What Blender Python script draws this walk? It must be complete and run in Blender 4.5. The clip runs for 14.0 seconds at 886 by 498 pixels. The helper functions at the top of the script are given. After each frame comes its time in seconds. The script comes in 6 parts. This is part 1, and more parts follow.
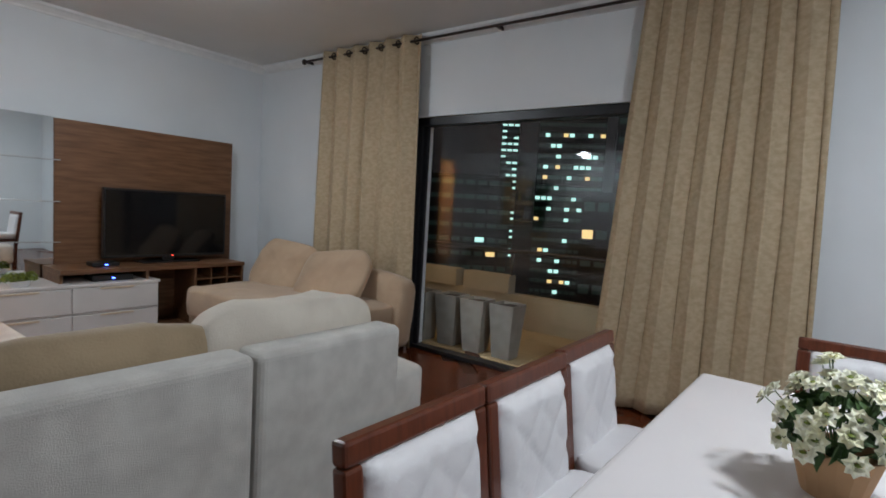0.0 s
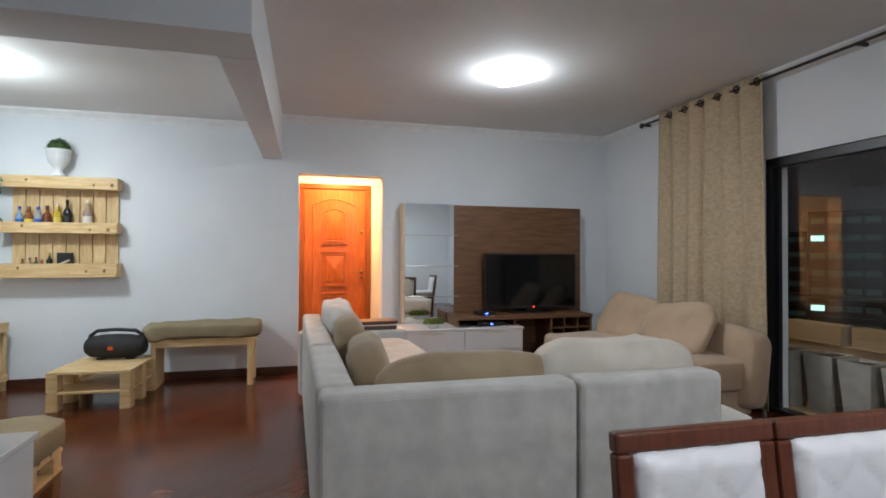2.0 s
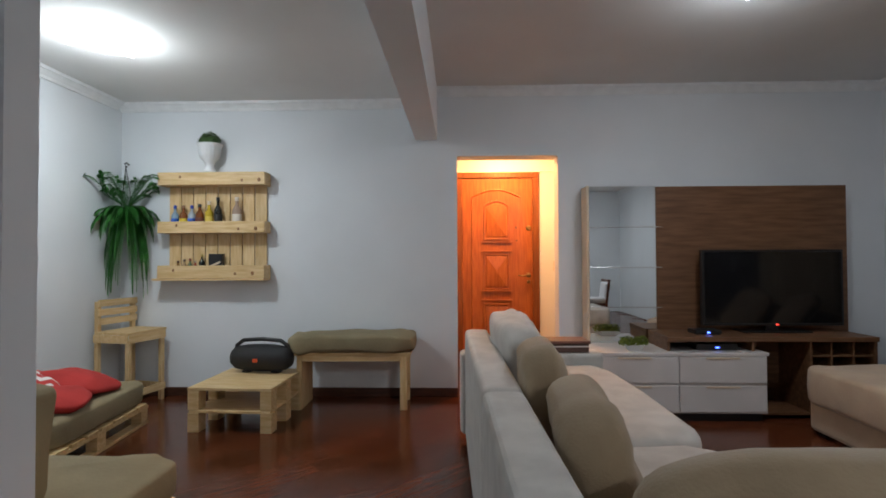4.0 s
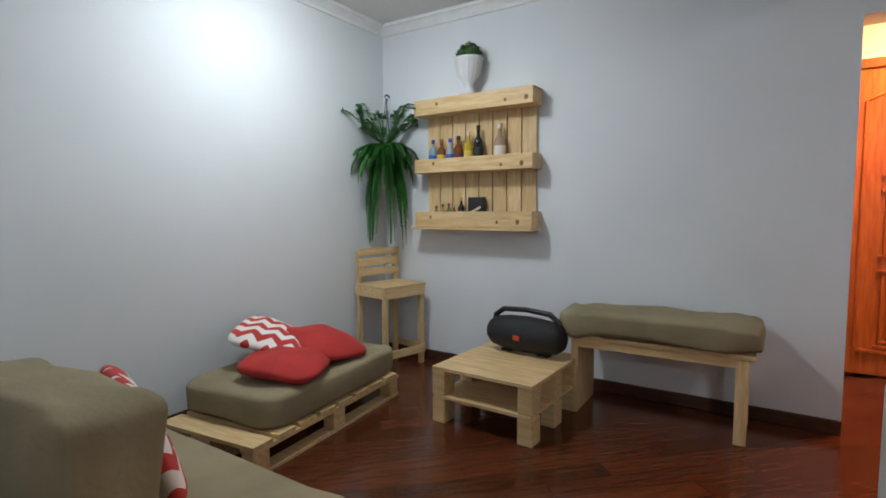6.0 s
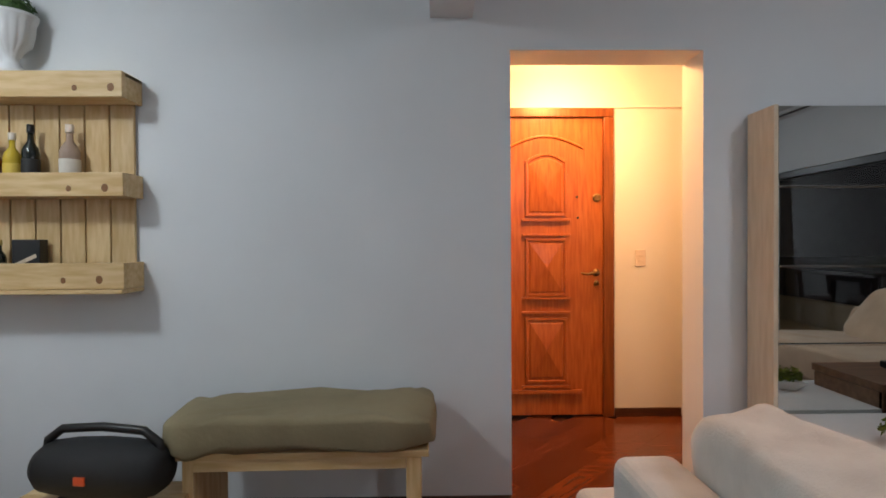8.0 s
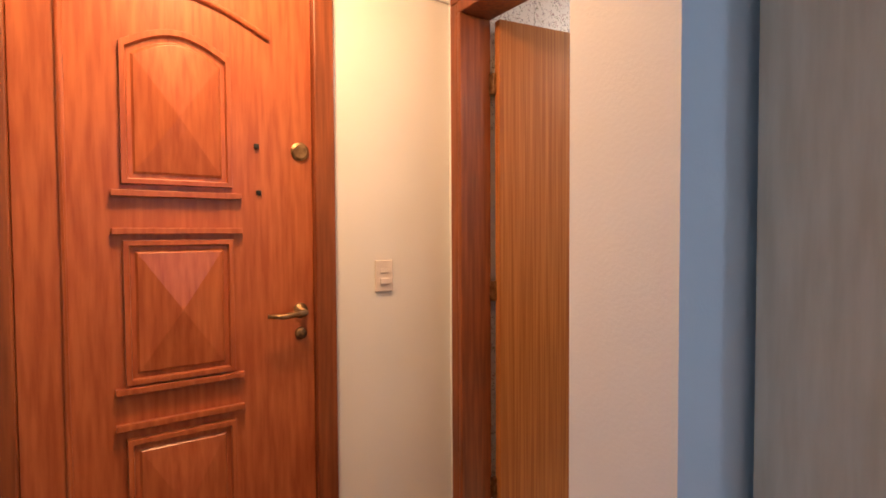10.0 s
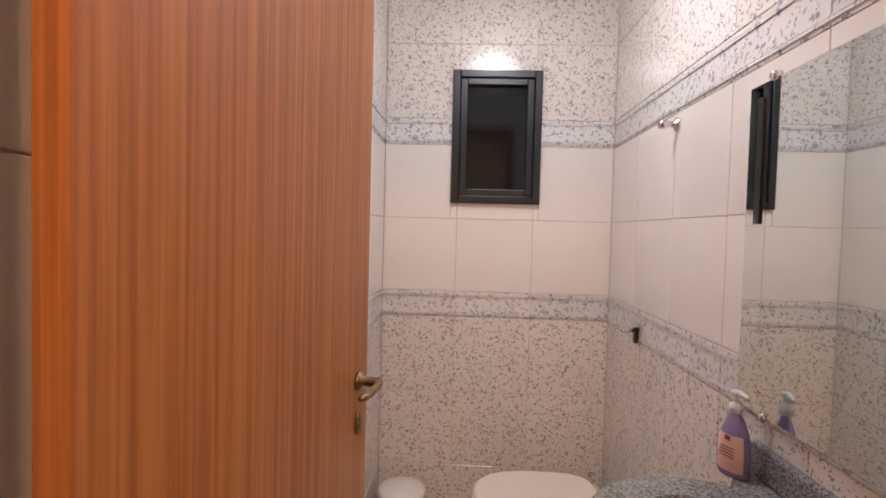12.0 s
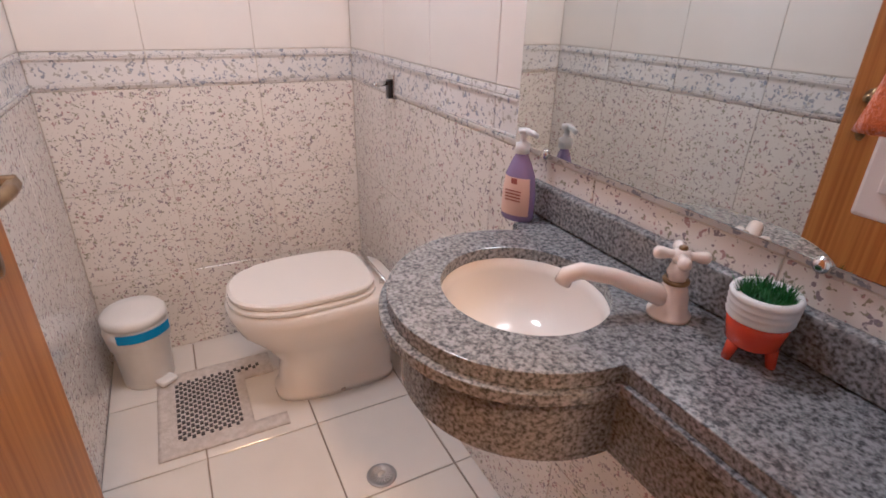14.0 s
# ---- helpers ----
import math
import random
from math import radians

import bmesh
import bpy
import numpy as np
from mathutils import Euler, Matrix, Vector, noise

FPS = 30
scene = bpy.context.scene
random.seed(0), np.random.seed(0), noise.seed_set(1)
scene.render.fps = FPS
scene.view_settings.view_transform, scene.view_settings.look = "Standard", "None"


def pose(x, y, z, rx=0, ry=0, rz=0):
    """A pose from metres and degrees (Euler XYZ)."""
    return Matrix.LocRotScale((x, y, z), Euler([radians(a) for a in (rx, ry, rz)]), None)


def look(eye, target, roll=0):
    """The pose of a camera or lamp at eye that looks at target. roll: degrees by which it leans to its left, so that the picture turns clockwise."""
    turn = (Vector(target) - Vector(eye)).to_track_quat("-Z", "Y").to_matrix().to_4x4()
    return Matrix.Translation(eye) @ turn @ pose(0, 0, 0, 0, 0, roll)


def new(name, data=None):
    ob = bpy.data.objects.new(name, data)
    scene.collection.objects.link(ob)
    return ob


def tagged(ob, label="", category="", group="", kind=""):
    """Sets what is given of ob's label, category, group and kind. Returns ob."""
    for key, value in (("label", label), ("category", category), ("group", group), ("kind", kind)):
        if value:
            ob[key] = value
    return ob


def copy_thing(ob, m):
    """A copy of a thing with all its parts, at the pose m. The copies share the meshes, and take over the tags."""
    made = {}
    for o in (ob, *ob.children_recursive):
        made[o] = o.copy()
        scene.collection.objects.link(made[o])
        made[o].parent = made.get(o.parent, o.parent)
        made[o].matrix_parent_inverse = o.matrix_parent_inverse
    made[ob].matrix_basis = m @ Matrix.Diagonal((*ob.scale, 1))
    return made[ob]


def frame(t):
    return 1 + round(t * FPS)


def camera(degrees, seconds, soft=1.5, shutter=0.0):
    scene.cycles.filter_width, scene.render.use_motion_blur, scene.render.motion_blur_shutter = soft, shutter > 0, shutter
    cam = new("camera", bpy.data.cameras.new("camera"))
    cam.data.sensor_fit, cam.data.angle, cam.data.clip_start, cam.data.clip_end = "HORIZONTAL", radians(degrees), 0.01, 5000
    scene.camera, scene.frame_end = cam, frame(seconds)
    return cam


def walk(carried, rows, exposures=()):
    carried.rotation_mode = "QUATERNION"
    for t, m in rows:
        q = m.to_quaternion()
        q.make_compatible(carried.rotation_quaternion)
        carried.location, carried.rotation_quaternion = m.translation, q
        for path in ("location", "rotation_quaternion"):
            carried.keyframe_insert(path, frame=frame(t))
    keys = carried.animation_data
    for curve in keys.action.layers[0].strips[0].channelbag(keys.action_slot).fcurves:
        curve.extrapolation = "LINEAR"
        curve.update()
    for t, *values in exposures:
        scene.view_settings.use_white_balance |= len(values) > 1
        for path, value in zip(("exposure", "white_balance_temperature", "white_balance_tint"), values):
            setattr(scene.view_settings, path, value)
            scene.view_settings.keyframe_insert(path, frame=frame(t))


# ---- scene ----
# ---------- camera ----------
cam = camera(81.1, 14.0, soft=1.7)
PATH = [
    (0, (0.616, 0.267, 1.239), (2.218, 1.456, 1.088), 3.4),
    (0.5, (0.612, 0.189, 1.227), (1.858, 1.752, 1.173), 1.9),
    (1, (0.537, 0.053, 1.223), (1.547, 1.78, 1.217), 0.8),
    (1.5, (0.52, -0.092, 1.242), (1.29, 1.754, 1.259), 0.3),
    (2, (0.522, -0.168, 1.239), (1.033, 1.765, 1.263), 0.2),
    (2.2, (0.512, -0.166, 1.237), (0.915, 1.793, 1.261), 0.2),
    (4.3, (0.437, 1.203, 1.195), (0.235, 3.192, 1.241), -0.1),
    (4.5, (0.389, 1.349, 1.197), (0.056, 3.32, 1.265), 0.1),
    (5, (0.315, 1.702, 1.2), (-0.435, 3.553, 1.303), 0.3),
    (5.5, (0.197, 2.015, 1.173), (-0.776, 3.76, 1.267), 0.3),
    (6, (0.139, 2.215, 1.168), (-0.947, 3.888, 1.014), -0.2),
    (6.5, (0.168, 2.336, 1.137), (-0.958, 3.971, 0.889), -1.1),
    (7, (0.102, 2.365, 1.171), (-0.83, 4.126, 0.996), -1.4),
    (7.5, (0.134, 2.704, 1.218), (-0.362, 4.639, 1.129), -0.5),
    (8, (0.098, 3.149, 1.225), (0.131, 5.149, 1.203), -0.3),
    (8.5, (0.07, 3.632, 1.206), (0.585, 5.564, 1.16), -0.5),
    (9.7, (0.50, 4.80, 1.265), (1.55, 6.5, 1.2), -0.4),
    (11, (1.079, 5.946, 1.300), (2.603, 7.238, 1.212), -0.2),
    (11.5, (1.337, 6.205, 1.339), (3.109, 7.126, 1.232), 0.1),
    (12, (1.62, 6.335, 1.320), (3.617, 6.422, 1.249), 1.5),
    (12.5, (1.840, 6.274, 1.283), (3.742, 5.681, 1.110), 1.3),
    (13, (1.895, 6.334, 1.241), (3.592, 5.492, 0.599), 0.3),
    (13.5, (1.906, 6.343, 1.195), (3.477, 5.523, 0.269), 1.5),
    (14, (1.917, 6.335, 1.213), (3.517, 5.496, 0.356), 1.4),
]
walk(cam, [(t, look(eye, target, roll)) for t, eye, target, roll in PATH],
     exposures=[(0, 0.2, 6500, 10), (0.8, 0.48, 6500, 10), (1.5, 0.48, 6500, 10), (2.0, 0.32, 6500, 10), (4.5, -0.30, 6600, 12), (6.5, -0.18, 6600, 12),
                (8.5, -0.40, 6500, 12), (9.6, -0.5, 5400, 10), (11, -0.85, 4500, 8), (11.5, -0.80, 4200, 8), (12, -0.74, 4500, 8), (12.5, -0.62, 4700, 7), (14, -0.32, 4250, 9)])

# ---------- world and lights ----------
world = bpy.data.worlds.new("night")
scene.world = world
world.use_nodes = True
world.node_tree.nodes["Background"].inputs[0].default_value = (0.020, 0.019, 0.021, 1)
world.node_tree.nodes["Background"].inputs[1].default_value = 0.35


def lamp(name, loc, watts, down, colour):
    """A fixture's bulb, and the wider glow of its glass towards the floor. The balcony's has no fixture."""
    d = bpy.data.lights.new(name, "POINT")
    d.shadow_soft_size, d.energy, d.color = 0.07, watts, colour
    new(name, d).location = loc
    d = bpy.data.lights.new(name + "_glass", "AREA")
    d.shape, d.size, d.energy, d.color = "DISK", 0.3, down, colour
    new(name + "_glass", d).location = loc


lamp("living_light", (2.09, 3.68, 2.53), 9, 8, (0.84, 0.93, 1.0))
lamp("alcove_light", (-1.75, 4.10, 2.43), 18, 11, (0.84, 0.96, 1.0))
lamp("hall_light", (0.95, 6.25, 2.36), 40, 34, (1.0, 0.45, 0.14))
lamp("bath_light", (2.95, 6.20, 2.27), 15, 9, (1.0, 0.74, 0.52))
lamp("dining_light", (2.0, -0.5, 2.53), 18, 24, (0.86, 0.94, 1.0))
# unseen fill added to brighten the balcony; no fixture hangs there
lamp("balcony_fill", (4.9, 3.6, 2.30), 3, 4, (1.0, 0.68, 0.32))


# ---------- materials ----------
def mat(name, col, rough=0.6, col2=None, scale=8.0, detail=4.0, bump=0.0, bscale=60.0, stretch=(1, 1, 1), metal=0.0,
        coords="Object", rand=0.0, spec=0.5, sheen=0.0, mid=(0.35, 0.65), emit=None, strength=0.0, alpha_t=0.0):
    m = bpy.data.materials.new(name)
    m.use_nodes = True
    nt = m.node_tree
    p = nt.nodes["Principled BSDF"]
    p.inputs["Roughness"].default_value = rough
    p.inputs["Metallic"].default_value = metal
    p.inputs["Specular IOR Level"].default_value = spec
    p.inputs["Sheen Weight"].default_value = sheen
    p.inputs["Transmission Weight"].default_value = alpha_t
    tc = nt.nodes.new("ShaderNodeTexCoord")
    mp = nt.nodes.new("ShaderNodeMapping")
    mp.inputs["Scale"].default_value = stretch
    nt.links.new(tc.outputs[coords], mp.inputs[0])
    if rand:
        oi = nt.nodes.new("ShaderNodeObjectInfo")
        mul = nt.nodes.new("ShaderNodeMath")
        mul.operation = "MULTIPLY"
        mul.inputs[1].default_value = 37.0
        nt.links.new(oi.outputs["Random"], mul.inputs[0])
        nt.links.new(mul.outputs[0], mp.inputs["Location"])
    n = nt.nodes.new("ShaderNodeTexNoise")
    n.inputs["Scale"].default_value = scale
    n.inputs["Detail"].default_value = detail
    nt.links.new(mp.outputs[0], n.inputs["Vector"])
    r = nt.nodes.new("ShaderNodeValToRGB")
    c2 = col2 or tuple(c * 0.93 for c in col)
    r.color_ramp.elements[0].position, r.color_ramp.elements[1].position = mid
    r.color_ramp.elements[0].color, r.color_ramp.elements[1].color = (*c2, 1), (*col, 1)
    nt.links.new(n.outputs["Fac"], r.inputs[0])
    out = r.outputs[0]
    if rand:
        hs = nt.nodes.new("ShaderNodeHueSaturation")
        ma = nt.nodes.new("ShaderNodeMapRange")
        ma.inputs["To Min"].default_value, ma.inputs["To Max"].default_value = 1 - rand, 1 + rand
        nt.links.new(oi.outputs["Random"], ma.inputs["Value"])
        nt.links.new(ma.outputs[0], hs.inputs["Value"])
        nt.links.new(out, hs.inputs["Color"])
        out = hs.outputs[0]
    nt.links.new(out, p.inputs["Base Color"])
    if bump:
        b = nt.nodes.new("ShaderNodeTexNoise")
        b.inputs["Scale"].default_value, b.inputs["Detail"].default_value = bscale, 3
        nt.links.new(mp.outputs[0], b.inputs["Vector"])
        bp = nt.nodes.new("ShaderNodeBump")
        bp.inputs["Strength"].default_value, bp.inputs["Distance"].default_value = bump, 0.01
        nt.links.new(b.outputs["Fac"], bp.inputs["Height"])
        nt.links.new(bp.outputs[0], p.inputs["Normal"])
    if emit:
        p.inputs["Emission Color"].default_value = (*emit, 1)
        p.inputs["Emission Strength"].default_value = strength
    return m


def floral(name, ground, flecks, scale, size):
    """Glazed tile with small printed sprigs."""
    m = mat(name, ground, 0.12, tuple(c * 0.96 for c in ground), 6, rand=0.03)
    nt = m.node_tree
    p = nt.nodes["Principled BSDF"]
    base = p.inputs["Base Color"].links[0].from_socket
    mp = [n for n in nt.nodes if n.type == "MAPPING"][0]
    wob = nt.nodes.new("ShaderNodeTexNoise")
    wob.inputs["Scale"].default_value, wob.inputs["Detail"].default_value = scale * 1.3, 2
    nt.links.new(mp.outputs[0], wob.inputs["Vector"])
    add = nt.nodes.new("ShaderNodeMixRGB")
    add.blend_type = "LINEAR_LIGHT"
    add.inputs[0].default_value = 0.022
    nt.links.new(mp.outputs[0], add.inputs[1])
    nt.links.new(wob.outputs["Color"], add.inputs[2])
    v = nt.nodes.new("ShaderNodeTexVoronoi")
    v.inputs["Scale"].default_value = scale
    nt.links.new(add.outputs[0], v.inputs["Vector"])
    lt = nt.nodes.new("ShaderNodeMapRange")
    lt.inputs["From Min"].default_value, lt.inputs["From Max"].default_value = size, size + 0.08
    lt.inputs["To Min"].default_value, lt.inputs["To Max"].default_value = 0.80, 0.0
    nt.links.new(v.outputs["Distance"], lt.inputs["Value"])
    sep = nt.nodes.new("ShaderNodeSeparateColor")
    nt.links.new(v.outputs["Color"], sep.inputs[0])
    pick = nt.nodes.new("ShaderNodeValToRGB")
    pick.color_ramp.interpolation = "CONSTANT"
    pick.color_ramp.elements[0].color = (*flecks[0], 1)
    pick.color_ramp.elements[1].position, pick.color_ramp.elements[1].color = 0.4, (*flecks[1], 1)
    e = pick.color_ramp.elements.new(0.75)
    e.color = (*flecks[2], 1)
    nt.links.new(sep.outputs[0], pick.inputs[0])
    mix = nt.nodes.new("ShaderNodeMixRGB")
    nt.links.new(lt.outputs[0], mix.inputs[0])
    nt.links.new(base, mix.inputs[1])
    nt.links.new(pick.outputs[0], mix.inputs[2])
    nt.links.new(mix.outputs[0], p.inputs["Base Color"])
    return m


def zigzag(name, a, b, step):
    """Red and white chevron cloth."""
    m = mat(name, a, 0.9, bump=0.15, bscale=250)
    nt = m.node_tree
    p = nt.nodes["Principled BSDF"]
    tc = [n for n in nt.nodes if n.type == "TEX_COORD"][0]
    sx = nt.nodes.new("ShaderNodeSeparateXYZ")
    nt.links.new(tc.outputs["Object"], sx.inputs[0])
    pp = nt.nodes.new("ShaderNodeMath")
    pp.operation = "PINGPONG"
    pp.inputs[1].default_value = step
    nt.links.new(sx.outputs[0], pp.inputs[0])
    ad = nt.nodes.new("ShaderNodeMath")
    nt.links.new(pp.outputs[0], ad.inputs[0])
    nt.links.new(sx.outputs[1], ad.inputs[1])
    md = nt.nodes.new("ShaderNodeMath")
    md.operation = "PINGPONG"
    md.inputs[1].default_value = step
    nt.links.new(ad.outputs[0], md.inputs[0])
    gt = nt.nodes.new("ShaderNodeMath")
    gt.operation = "GREATER_THAN"
    gt.inputs[1].default_value = step * 0.5
    nt.links.new(md.outputs[0], gt.inputs[0])
    mix = nt.nodes.new("ShaderNodeMixRGB")
    mix.inputs[1].default_value, mix.inputs[2].default_value = (*a, 1), (*b, 1)
    nt.links.new(gt.outputs[0], mix.inputs[0])
    nt.links.new(mix.outputs[0], p.inputs["Base Color"])
    return m


def glass(name, tint=(1, 1, 1), rough=0.0):
    m = bpy.data.materials.new(name)
    m.use_nodes = True
    p = m.node_tree.nodes["Principled BSDF"]
    p.inputs["Base Color"].default_value = (*tint, 1)
    p.inputs["Transmission Weight"].default_value = 1
    p.inputs["Roughness"].default_value = rough
    p.inputs["IOR"].default_value = 1.45
    return m


PAINT = mat("white_wall_paint", (0.76, 0.79, 0.82), 0.75, (0.73, 0.76, 0.79), 2.0, bump=0.06, bscale=140)
CEIL = mat("ceiling_paint", (0.74, 0.73, 0.72), 0.8, (0.70, 0.69, 0.68), 1.5, bump=0.05, bscale=90)
PLASTER = mat("white_plaster_moulding", (0.82, 0.83, 0.84), 0.6, scale=12)
PARQUET = mat("dark_red_parquet", (0.115, 0.031, 0.012), 0.15, (0.070, 0.018, 0.007), 7, 4, 0.05, 40, (1, 9, 9), rand=0.28)
DARKWOOD = mat("dark_brown_skirting", (0.09, 0.035, 0.02), 0.35, (0.05, 0.02, 0.012), 10, stretch=(1, 8, 8))
PINE = mat("light_pine", (0.74, 0.54, 0.29), 0.5, (0.60, 0.39, 0.17), 5, 6, 0.05, 50, (1.2, 9, 9), rand=0.07)
PINE_V = mat("upright_pine", (0.74, 0.54, 0.29), 0.5, (0.60, 0.39, 0.17), 5, 6, 0.05, 50, (9, 9, 1.2), rand=0.07)
KNOT = mat("pine_knot", (0.25, 0.11, 0.04), 0.6, scale=40)
REDWOOD = mat("varnished_reddish_wood", (0.42, 0.13, 0.035), 0.28, (0.30, 0.075, 0.018), 6, 6, 0.03, 40, (10, 10, 0.9))
DOORWOOD = mat("striped_honey_veneer", (0.46, 0.20, 0.040), 0.32, (0.30, 0.105, 0.018), 5, 5, 0.02, 40, (24, 24, 0.30))
FRAMEWOOD = mat("dark_reddish_frame_wood", (0.25, 0.075, 0.018), 0.3, (0.15, 0.040, 0.010), 5, 6, 0.02, 40, (12, 12, 0.7))
CHAIRWOOD = mat("dark_mahogany", (0.13, 0.035, 0.016), 0.28, (0.085, 0.022, 0.01), 8, stretch=(8, 8, 1))
PANELWOOD = mat("brown_oak_laminate", (0.20, 0.095, 0.045), 0.45, (0.12, 0.052, 0.022), 4, 7, 0.05, 40, (0.9, 9, 9))
LAMWHITE = mat("white_laminate", (0.72, 0.68, 0.66), 0.25, scale=4)
SIDEWOOD = mat("pale_laminate_edge", (0.70, 0.58, 0.44), 0.5, (0.62, 0.5, 0.36), 6, stretch=(9, 9, 1))
SOFA = mat("pale_grey_chenille", (0.62, 0.60, 0.56), 0.95, (0.50, 0.48, 0.45), 9, 6, 0.25, 220, sheen=0.3)
BEIGE = mat("beige_suede", (0.40, 0.30, 0.19), 0.92, (0.32, 0.235, 0.145), 5, 5, 0.2, 120, sheen=0.25)
CREAMCL = mat("cream_cloth", (0.72, 0.66, 0.57), 0.95, (0.62, 0.56, 0.48), 5, 4, 0.2, 160, sheen=0.2)
ARMCHAIR = mat("tan_suede", (0.52, 0.37, 0.25), 0.9, (0.43, 0.30, 0.20), 4, 5, 0.15, 90, sheen=0.25)
KHAKI = mat("khaki_canvas", (0.30, 0.245, 0.145), 0.9, (0.235, 0.19, 0.11), 4, 6, 0.2, 60)
RED = mat("red_cotton", (0.50, 0.035, 0.03), 0.9, (0.40, 0.026, 0.022), 6, 4, 0.15, 200)
ZIG = zigzag("red_white_chevron", (0.50, 0.04, 0.035), (0.78, 0.74, 0.70), 0.055)
CURTAIN = mat("sand_curtain_weave", (0.52, 0.41, 0.275), 0.85, (0.43, 0.33, 0.21), 26, 3, 0.2, 180, (1, 1, 1.6))
ROD = mat("dark_bronze", (0.05, 0.035, 0.03), 0.4, metal=0.7)
BLACK = mat("black_plastic", (0.012, 0.012, 0.013), 0.35, scale=30)
BLACKCL = mat("black_mesh_cloth", (0.008, 0.008, 0.010), 0.6, (0.014, 0.014, 0.016), 300, bump=0.4, bscale=500)
SCREEN = mat("tv_screen", (0.006, 0.006, 0.007), 0.08, scale=2)
ALU = mat("black_aluminium", (0.012, 0.013, 0.016), 0.35, scale=10)
CHROME = mat("chrome", (0.75, 0.74, 0.72), 0.12, metal=1.0)
BRASS = mat("aged_brass", (0.36, 0.25, 0.12), 0.35, (0.16, 0.10, 0.05), 40, metal=0.9)
MIRROR = mat("mirror", (0.80, 0.83, 0.82), 0.015, (0.79, 0.82, 0.81), 1, metal=1.0)
GLASS = glass("clear_glass")
PADWHITE = mat("white_leatherette", (0.74, 0.72, 0.74), 0.45, scale=5, bump=0.05, bscale=120)
TABLETOP = mat("white_lacquered_top", (0.70, 0.67, 0.68), 0.22, (0.67, 0.64, 0.65), 3)
LEAF = mat("fern_green", (0.05, 0.24, 0.04), 0.5, (0.018, 0.11, 0.018), 14)
MOSS = mat("box_leaf_green", (0.055, 0.12, 0.025), 0.7, (0.02, 0.05, 0.01), 30)
LIME = mat("lime_leaf_green", (0.22, 0.26, 0.03), 0.7, (0.09, 0.13, 0.015), 30)
PETAL = mat("white_petals", (0.85, 0.84, 0.72), 0.6, (0.78, 0.76, 0.52), 40)
POTWHITE = mat("white_plastic_pot", (0.75, 0.76, 0.77), 0.4, scale=8)
KRAFT = mat("kraft_basket", (0.42, 0.24, 0.12), 0.8, scale=30)
SHADE = mat("frosted_lamp_glass", (0.9, 0.9, 0.9), 0.4, emit=(0.86, 0.94, 1.0), strength=7.0)
WARMSHADE = mat("warm_lamp_glass", (0.9, 0.88, 0.8), 0.4, emit=(1.0, 0.66, 0.36), strength=6.0)
CERAMIC = mat("white_glazed_ceramic", (0.78, 0.74, 0.69), 0.08, (0.76, 0.72, 0.67), 3)
BINPLASTIC = mat("white_bin_plastic", (0.80, 0.78, 0.75), 0.4, scale=8)
BAG = mat("thin_white_bag", (0.80, 0.78, 0.76), 0.35, bump=0.5, bscale=40)
BLUE = mat("blue_label", (0.02, 0.27, 0.62), 0.4, scale=10)
RUG = mat("offwhite_cotton_rug", (0.66, 0.60, 0.54), 0.95, (0.55, 0.49, 0.43), 60, bump=0.5, bscale=250)
RUGGREY = mat("grey_rug_yarn", (0.10, 0.09, 0.09), 0.95, scale=80)
GRANITE = mat("grey_speckled_granite", (0.31, 0.315, 0.32), 0.16, (0.065, 0.068, 0.074), 190, 7, mid=(0.35, 0.62))
GROUT = mat("light_grout", (0.62, 0.57, 0.50), 0.9, scale=20)
GROUTDK = mat("brown_grout", (0.30, 0.23, 0.16), 0.9, scale=20)
FLOORTILE = mat("cream_floor_tile", (0.74, 0.69, 0.62), 0.14, (0.70, 0.65, 0.58), 5, rand=0.02)
PLAINTILE = mat("cream_wall_tile", (0.80, 0.76, 0.71), 0.1, (0.77, 0.73, 0.68), 4, rand=0.02)
FLORAL = floral("floral_wall_tile", (0.76, 0.72, 0.67), ((0.17, 0.13, 0.17), (0.22, 0.21, 0.13), (0.34, 0.18, 0.19)), 64, 0.29)
BANDTILE = floral("blue_sprig_border_tile", (0.74, 0.72, 0.70), ((0.24, 0.27, 0.36), (0.38, 0.36, 0.32), (0.20, 0.22, 0.28)), 54, 0.31)
TOWEL = mat("orange_terry", (0.72, 0.20, 0.05), 0.98, (0.60, 0.15, 0.035), 60, bump=0.7, bscale=260, sheen=0.4)
SOAP = mat("lilac_translucent_plastic", (0.42, 0.33, 0.62), 0.15, scale=4, alpha_t=0.35)
PEACH = mat("peach_label", (0.72, 0.50, 0.40), 0.5, scale=8)
POTRED = mat("orange_red_glaze", (0.62, 0.06, 0.015), 0.15, scale=6)
FAUCET = mat("cream_enamel", (0.80, 0.73, 0.67), 0.12, scale=4)
GREYPVC = mat("grey_pipe", (0.35, 0.34, 0.33), 0.35, metal=0.5)
BALCTILE = mat("sand_balcony_tile", (0.55, 0.42, 0.24), 0.5, (0.47, 0.35, 0.19), 5, rand=0.05)
BALCWALL = mat("cream_balcony_wall", (0.55, 0.47, 0.34), 0.85, (0.48, 0.41, 0.29), 3, bump=0.1)
POTGREY = mat("grey_cement_pot", (0.30, 0.28, 0.25), 0.85, (0.24, 0.22, 0.2), 10, bump=0.15)
EARTH = mat("potting_earth", (0.03, 0.022, 0.015), 0.95, scale=60, bump=0.5)
TOWER = mat("dark_concrete_facade", (0.05, 0.055, 0.05), 0.85, (0.04, 0.042, 0.04), 0.2)
LITCOOL = mat("lit_window_cool", (0.5, 0.6, 0.6), 0.5, emit=(0.55, 1.0, 0.92), strength=1.0)
